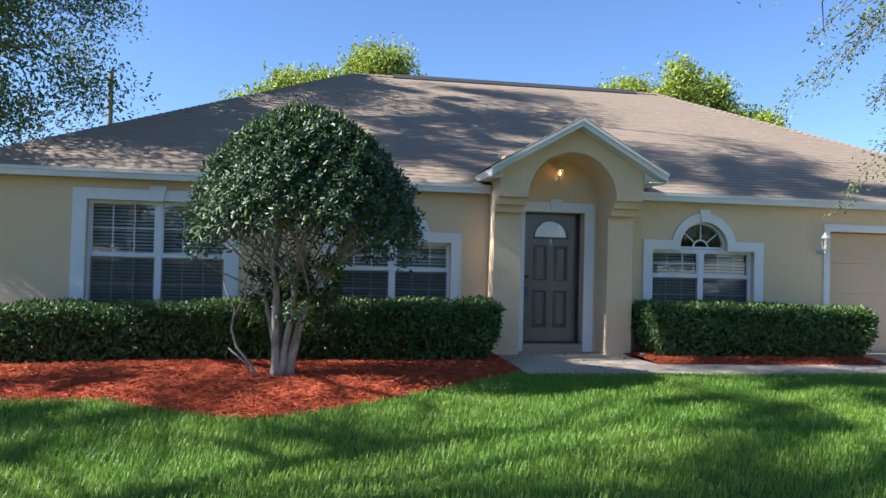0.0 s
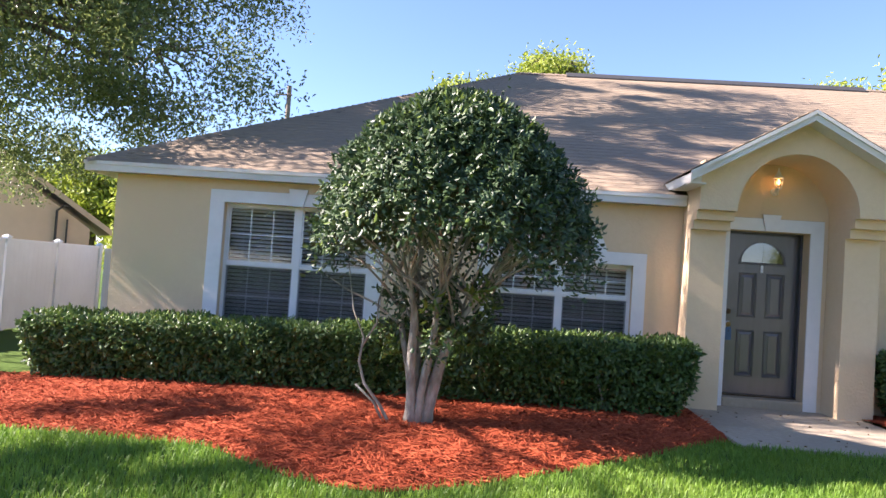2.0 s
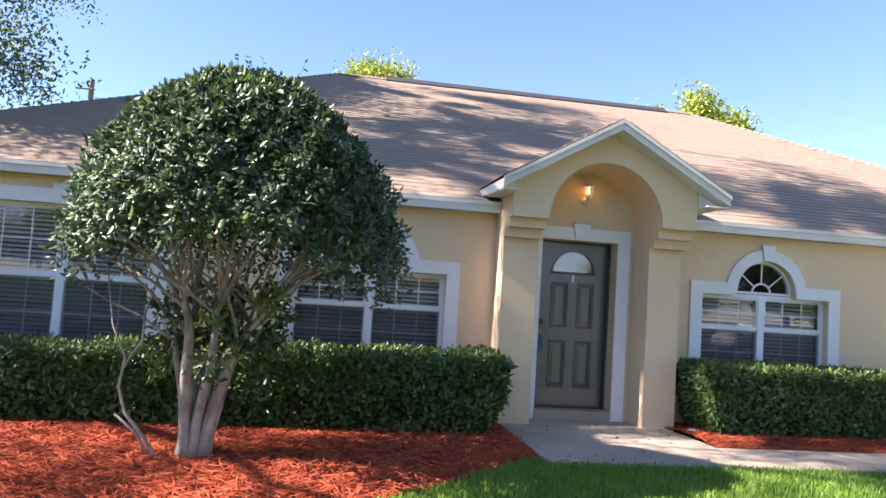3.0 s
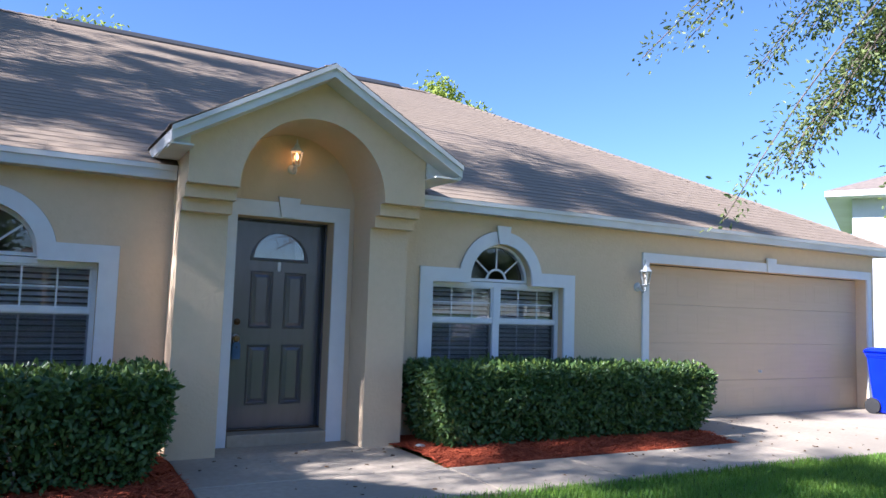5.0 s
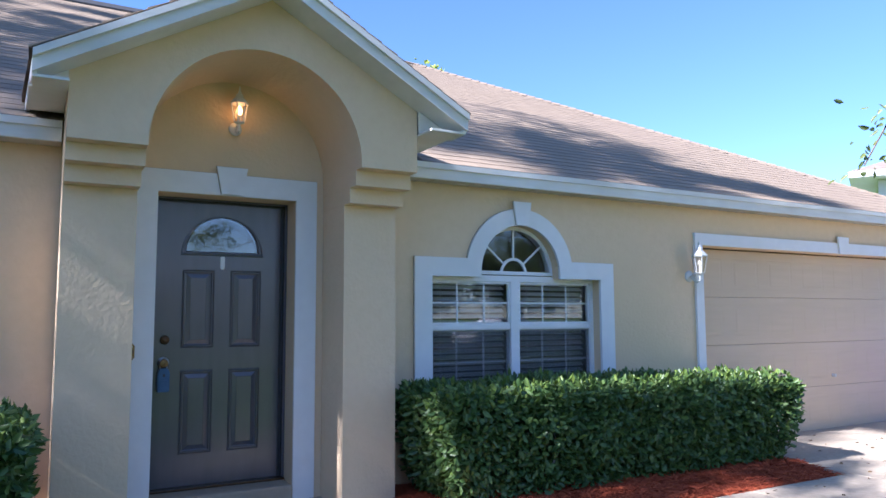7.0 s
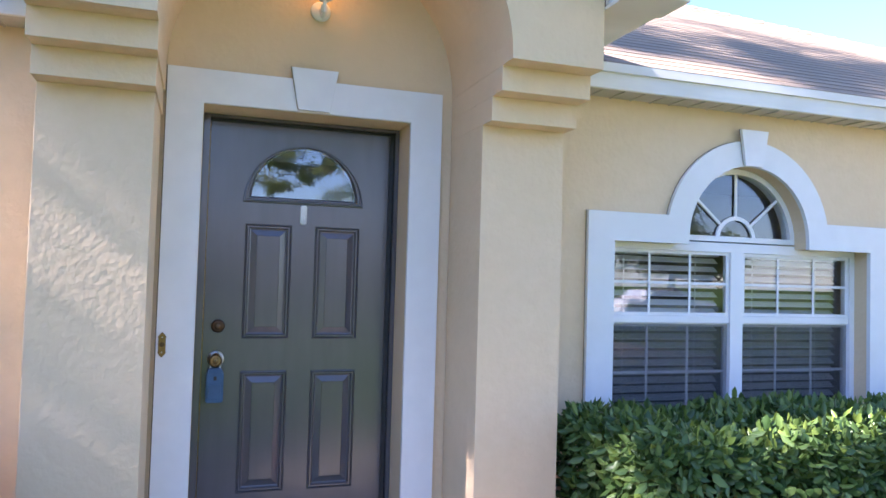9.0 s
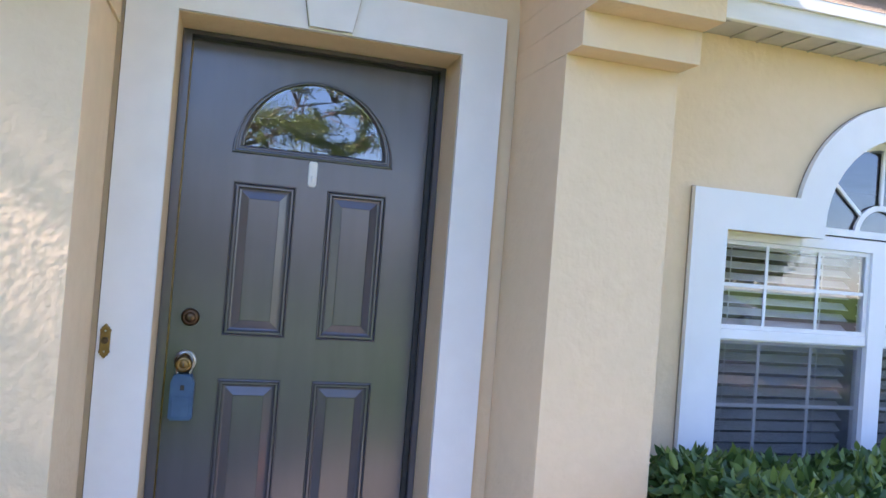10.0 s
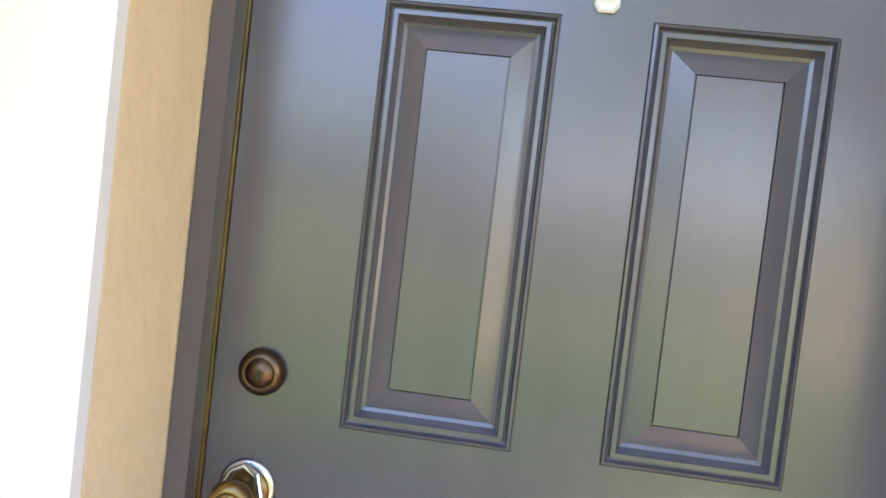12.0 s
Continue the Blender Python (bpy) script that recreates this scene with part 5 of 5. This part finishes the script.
part("rake_board", plate([(-13.95, 5.20), (-8.98, 1.86), (-8.98, 2.01), (-13.95, 5.36)], [], 18.87, 18.898), FAR_BEIGE, nb)
part("pipe", tube([(-10.3, 18.96, -0.3), (-10.3, 18.96, 2.4), (-10.15, 18.96, 2.55), (-9.9, 18.96, 2.5)], [0.03] * 4), VENT, nb)
part("pipe", tube([(-10.05, 18.96, -0.3), (-10.05, 18.96, 2.2)], [0.022] * 2), VENT, nb)

nb.matrix_world = Matrix.Translation((-9.4, 20.2, 0)) @ Matrix.Rotation(radians(38), 4, "Z") @ Matrix.Translation((-14 + 9.5, 24 - 19.0, -0.3))

nr = thing("neighbour_house", (31, 24, 0), "white two-storey house with a brown hip roof", "house")
part("wall", box(26.9, 38, 20.4, 31, -0.4, 5.7), FAR_WALL, nr)
b = bmesh.new()
c = [b.verts.new(p) for p in ((26.1, 19.6, 5.90), (38.8, 19.6, 5.90), (38.8, 31.8, 5.90), (26.1, 31.8, 5.90), (32.2, 25.7, 8.4), (32.8, 25.7, 8.4))]
for f in ((0, 1, 5, 4), (1, 2, 5), (2, 3, 4, 5), (3, 0, 4), (3, 2, 1, 0)):
    b.faces.new([c[i] for i in f])
part("roof", b, FAR_ROOF, nr)
part("fascia", box(26.1, 38.8, 19.6, 31.8, 5.70, 5.89), VINYL, nr)
w = part("window", box(28.4, 29.6, 20.36, 20.398, 3.4, 4.9), VINYL, nr)
part("pane", box(28.48, 29.52, 20.35, 20.359, 3.48, 4.82), BLACK, w)
nr.matrix_world = Matrix.Translation((25.9, 19.6, 0)) @ Matrix.Rotation(radians(-60), 4, "Z") @ Matrix.Translation((31 - 26.1, 24 - 19.6, 0))

up = thing("utility_pole", (-10.2, 40, -0.3), "weathered wooden utility pole with a crossarm", "utility pole")
part("pole", tube([(-10.2, 40, -0.4), (-10.2, 40, 11.05)], [0.17, 0.12], 10), WOOD_POLE, up)
part("crossarm", box(-10.9, -10.0, 39.83, 39.95, 10.5, 10.57, 0.01), WOOD_POLE, up)

# the far side of the street
op = thing("opposite_house", (9, -34, -0.2), "pale single-storey house across the street", "house")
part("wall", box(-2, 20, -40, -31, -0.3, 2.6), FAR_BEIGE, op)
b = bmesh.new()
c = [b.verts.new(p) for p in ((-2.6, -40.6, 2.6), (20.6, -40.6, 2.6), (20.6, -30.4, 2.6), (-2.6, -30.4, 2.6), (3, -35.5, 5.1), (15, -35.5, 5.1))]
for f in ((0, 1, 5, 4), (1, 2, 5), (2, 3, 4, 5), (3, 0, 4), (3, 2, 1, 0)):
    b.faces.new([c[i] for i in f])
part("roof", b, FAR_ROOF, op)


def car(x, y, z):
    C = thing("parked_car", (x, y, z), "white parked saloon car by the kerb", "car")
    prof = [(-2.25, 0.35), (-2.2, 0.75), (-2.0, 0.95), (-1.35, 1.02), (-0.85, 1.36), (0.35, 1.42), (1.15, 1.02), (1.95, 0.90), (2.25, 0.70), (2.28, 0.35)]
    b = plate([(x + px, z + pz) for px, pz in prof], [], y - 0.88, y + 0.88)
    bmesh.ops.bevel(b, geom=[e for e in b.edges if abs(e.verts[0].co.y - e.verts[1].co.y) < 1e-4 and e.is_boundary is False and len({round(f.normal.y, 1) for f in e.link_faces}) > 1], offset=0.10, segments=3, affect="EDGES")
    part("body", b, CAR_WHITE, C)
    for sy in (-1, 1):
        part("side_window", plate([(x - 1.2, z + 1.02), (x - 0.8, z + 1.30), (x + 0.3, z + 1.35), (x + 0.95, z + 1.02)], [], y + sy * 0.895, y + sy * 0.885), BLACK, C)
        for px in (-1.4, 1.4):
            wh = part("wheel", turned([(0.20, -0.11), (0.32, -0.10), (0.33, 0.0), (0.32, 0.10), (0.20, 0.11)], (x + px, y + sy * 0.80, z + 0.33), 20, "y"), TYRE, C)
            part("rim", turned([(0.19, 0.0), (0.15, 0.015)], (x + px, y + sy * 0.92, z + 0.33), 12, "y"), STEEL, wh)


car(21.6, -10.3, -0.13)

# ---- recycling cart ----
bn = thing("recycling_cart", (13.99, 10.55, 0), "bright blue plastic recycling cart by the garage door", "bin")
b = rings([[(13.99 + sx * w, 10.55 + sy * d, z) for sx, sy in ((-1, -1), (1, -1), (1, 1), (-1, 1))] for w, d, z in ((0.20, 0.22, 0.02), (0.225, 0.25, 0.05), (0.27, 0.33, 0.86), (0.29, 0.35, 0.87), (0.29, 0.35, 0.93), (0.27, 0.33, 0.935))])
bmesh.ops.bevel(b, geom=b.edges[:], offset=0.012, segments=2, affect="EDGES")
part("body", b, BIN_BLUE, bn)
b = rings([[(13.99 + sx * w, 10.53 + sy * d, z) for sx, sy in ((-1, -1), (1, -1), (1, 1), (-1, 1))] for w, d, z in ((0.30, 0.37, 0.937), (0.31, 0.38, 0.955), (0.28, 0.33, 0.995), (0.20, 0.25, 1.01))])
part("lid", b, BIN_BLUE, bn)
part("handle_bar", tube([(13.74, 10.93, 0.93), (14.24, 10.93, 0.93)], [0.016, 0.016], 8), BIN_BLUE, bn)
for sx in (-1, 1):
    part("wheel", turned([(0.05, -0.025), (0.12, -0.02), (0.12, 0.02), (0.05, 0.025)], (13.99 + sx * 0.26, 10.80, 0.12), 16, "x"), TYRE, bn)

# ---- small ground things ----
b = bmesh.new()
bmesh.ops.create_icosphere(b, subdivisions=3, radius=0.05, matrix=Matrix.Translation((5.72, 10.42, 0.045)) @ Matrix.Diagonal((1.4, 0.9, 0.6, 1)))
for v in b.verts:
    v.co += Vector((1, 1, 1)) * 0.008 * noise.noise(v.co * 18)
tagged(part("stone", b, PEBBLE, None, "", True), "pale rounded stone lying in red mulch", "stone")


def mulch_chips(count, pick, name):
    r = np.random.default_rng(5)
    at, k = [], 0
    while len(at) < count:
        p = pick(r)
        if p is not None:
            at.append(p)
    at = np.array(at)
    n = len(at)
    a = r.uniform(0, 2 * np.pi, n)
    d = np.stack([np.cos(a), np.sin(a), r.normal(0, 0.22, n)], 1)
    s = np.stack([-np.sin(a), np.cos(a), r.normal(0, 0.25, n)], 1)
    L = (r.gamma(2.2, 0.016, n) + 0.012)[:, None]
    W = (r.uniform(0.003, 0.009, n))[:, None]
    up = np.array([[0, 0, 0.004]])
    v = np.stack([at - d * L - s * W, at + d * L - s * W * 0.4, at + d * L * 0.9 + s * W * 0.5, at - d * L * 0.8 + s * W, at + up + d * L * 0.1], axis=1).reshape(-1, 3)
    q = np.arange(n)[:, None] * 5
    f = np.concatenate([q + np.array([[0, 1, 4]]), q + np.array([[1, 2, 4]]), q + np.array([[2, 3, 4]]), q + np.array([[3, 0, 4]])], axis=1).ravel()
    return tagged(finish(name, raw_mesh(name, v, 3, f, True), CHIP), "loose red wood mulch chips", "mulch", "", "stuff")


def chip_bed(r):
    x, y = r.uniform(-5.2, 3.42), r.uniform(6.45, 10.9)
    if not in_bed(x, y - 0.03):
        return None
    return x, y, ground_z(x, y) - 0.03 + min(1, (y - bed_front(min(x, 3.35))) / 0.6) * 0.06 + 0.022 * r.random()


def chip_strip(r):
    x, y = r.uniform(5.62, 9.36), r.uniform(9.72, 10.5)
    return x, y, -0.01 + min(1, (y - 9.7) / 0.4) * 0.055 + 0.015 * r.random()


mulch_chips(42000, chip_bed, "mulch_chips")
mulch_chips(9000, chip_strip, "mulch_chips")

# fallen leaves on the paving
r = np.random.default_rng(9)
at = np.stack([r.uniform(3.5, 12, 160), r.uniform(8.8, 11.1, 160), np.full(160, 0.006)], 1)
at = at[(at[:, 0] < 5.5) | (at[:, 1] < 9.65) | (at[:, 0] > 9.7)]
tagged(finish("fallen_leaves", leaf_mesh("fallen_leaves", at, r.normal(0, 1, at.shape) * np.array([1, 1, 0.02]), 0.045, 0.022, r, 0, 0.03), DRY_LEAF), "dry fallen leaves on the concrete", "leaves", "", "stuff")


# ---- lawn ----
def lawn(count):
    r = np.random.default_rng(13)
    x, y = r.uniform(-8.2, 13.5, count * 2), 3.6 + 6.3 * r.random(count * 2) ** 0.85
    edge = np.array([bed_front(min(v, 3.35)) for v in x])
    ok = np.where(x < 3.42, y < edge + r.normal(0, 0.03, len(x)), y < 8.80 + r.normal(0, 0.025, len(x)))
    ok &= ~((x < -5.3) & (y > 9.9)) | (x < -5.3)
    ok |= (x < -5.25)
    ok &= ~((x > 10.38) & (y < 8.8)) & ~((x > 9.3) & (y > 8.70))
    x, y = x[ok][:count], y[ok][:count]
    n = len(x)
    z = ground_np(x, y) - 0.03
    at = np.stack([x, y, z], 1)
    a = r.uniform(0, 2 * np.pi, n)
    tuft = 0.75 + 0.45 * np.sin(x * 2.3 + np.sin(y * 1.9) * 2) * np.sin(y * 2.7 + x)
    h = (r.uniform(0.045, 0.085, n) * (0.8 + 0.25 * tuft))[:, None]
    lean = r.uniform(0.15, 0.9, n)[:, None] * h
    d = np.stack([np.cos(a), np.sin(a), np.zeros(n)], 1)
    s = np.stack([-np.sin(a), np.cos(a), np.zeros(n)], 1) * 0.0036
    up = np.array([[0, 0, 1.0]])
    mid = at + up * h * 0.62 + d * lean * 0.35
    tip = at + up * h * 0.95 + d * lean
    v = np.stack([at - s, at + s, mid + s * 0.8, mid - s * 0.8, tip], axis=1).reshape(-1, 3)
    k = np.arange(n)[:, None] * 5
    f = np.concatenate([k + np.array([[0, 1, 2]]), k + np.array([[0, 2, 3]]), k + np.array([[3, 2, 4]])], axis=1).ravel()
    tagged(finish("grass", raw_mesh("grass", v, 3, f), GRASS), "thick bright green lawn grass", "grass", "", "stuff")


lawn(190000)

# ---- roof shingles, ridge vent ----
SLOPE = (RZ - EZ) / (RY - EY0)
LEN = math.hypot(RZ - EZ, RY - EY0)
UP = Vector((0, (RY - EY0) / LEN, (RZ - EZ) / LEN))
NRM = Vector((0, -UP.z, UP.y))
TAB_W, EXPO = 0.305, 0.142


def tab_mesh(w):
    """One shingle tab: its lower edge stands proud of the course below."""
    b = bmesh.new()
    h = w / 2 - 0.0008
    low = [Vector((-h, 0, 0)), Vector((h, 0, 0))]
    top = [p + UP * (EXPO + 0.02) for p in low]
    vs = [b.verts.new(p + NRM * 0.003) for p in low] + [b.verts.new(p + NRM * 0.0056) for p in low] + [b.verts.new(p + NRM * 0.002) for p in top]
    for f in ((0, 1, 3, 2), (2, 3, 5, 4), (0, 2, 4), (1, 5, 3)):
        b.faces.new([vs[i] for i in f])
    me = bpy.data.meshes.new("shingle")
    b.to_mesh(me)
    b.free()
    return me


tab = tab_mesh(TAB_W)
tab.materials.append(SHINGLE_PIECE)
tv = np.array([tuple(v.co) for v in tab.vertices])
rows_v, rows_f3, rows_f4 = [], [], []
made = 0
r = np.random.default_rng(2)
courses = int(LEN / EXPO)
for j in range(courses):
    d = j * EXPO
    s = d / LEN
    xa, xb = EX0 + (RX0 - EX0) * s, EX1 + (RX1 - EX1) * s
    off = r.uniform(0, TAB_W)
    x = math.floor(xa / TAB_W) * TAB_W + off
    p0 = Vector((0, EY0 - 0.012, EZ - 0.004)) + UP * d
    while x < xb - TAB_W / 2:
        if x > xa + TAB_W / 2 and not (p0.z < gz(x) - 0.10 and GC - GHALF < x < GC + GHALF):
            if 6.0 < x < 10.6 and j < 19 and made < 300:
                o = new("shingle", tab)
                o.parent = roof
                o.location = (x, p0.y, p0.z)
                made += 1
            else:
                rows_v.append(tv + np.array([x, p0.y, p0.z]))
        x += TAB_W
n = len(rows_v)
allv = np.concatenate(rows_v)
k = np.arange(n)[:, None] * 6
f = np.concatenate([k + np.array([[0, 1, 3]]), k + np.array([[0, 3, 2]]), k + np.array([[2, 3, 5]]), k + np.array([[2, 5, 4]]), k + np.array([[0, 2, 4]]), k + np.array([[1, 5, 3]])], axis=1).ravel()
tagged(finish("shingles", raw_mesh("shingles", allv, 3, f, True), SHINGLE, roof), kind="stuff")
b = bmesh.new()
for (ax, ay, az), (bx2, by2, bz) in (((EX0, EY0, EZ), (RX0, RY, RZ)), ((EX1, EY0, EZ), (RX1, RY, RZ)), ((RX0, RY, RZ), (RX1, RY, RZ))):
    A, B = Vector((ax, ay, az)), Vector((bx2, by2, bz))
    nseg = int((B - A).length / 0.14)
    for i in range(nseg):
        p = A.lerp(B, i / nseg)
        q = A.lerp(B, (i + 1.25) / nseg)
        side = (B - A).normalized().cross(Vector((0, 0, 1))).normalized() * 0.12
        dn = Vector((0, 0, -0.055))
        v = [b.verts.new(t) for t in (p + side + dn + Vector((0, 0, 0.022)), p + Vector((0, 0, 0.03)), p - side + dn + Vector((0, 0, 0.022)), q + side + dn + Vector((0, 0, 0.008)), q + Vector((0, 0, 0.016)), q - side + dn + Vector((0, 0, 0.008)))]
        b.faces.new((v[0], v[1], v[4], v[3]))
        b.faces.new((v[1], v[2], v[5], v[4]))
tagged(part("hip_caps", b, SHINGLE, roof), kind="stuff")
part("ridge_vent", plate([(RY - 0.17, RZ - 0.055), (RY, RZ + 0.065), (RY + 0.17, RZ - 0.055), (RY + 0.17, RZ - 0.09), (RY - 0.17, RZ - 0.09)], [], 2.36, 8.3, None, "x"), VENT, roof, "dark ridge vent strip")
b = bmesh.new()
for s in (-1, 1):
    for j in range(12):
        d0, d1 = GHALF + 0.01 - j * 0.117, GHALF + 0.01 - (j + 1) * 0.117 - 0.01
        for i in range(9):
            y0 = 10.205 + i * 0.305 - (j % 3) * 0.1
            y1 = y0 + 0.30
            if y1 < 10.25:
                continue
            y0 = max(y0, 10.205)
            q = [(GC + s * d0, y0, gz(GC + d0) + 0.014), (GC + s * d0, y1, gz(GC + d0) + 0.014), (GC + s * d1, y1, gz(GC + d1) + 0.004), (GC + s * d1, y0, gz(GC + d1) + 0.004), (GC + s * d0, y0, gz(GC + d0) + 0.001), (GC + s * d0, y1, gz(GC + d0) + 0.001)]
            vv = [b.verts.new(t) for t in q]
            b.faces.new((vv[0], vv[1], vv[2], vv[3]))
            b.faces.new((vv[4], vv[5], vv[1], vv[0]))
            b.faces.new((vv[4], vv[0], vv[3]))
tagged(part("shingles", b, SHINGLE, porch_roof), kind="stuff")
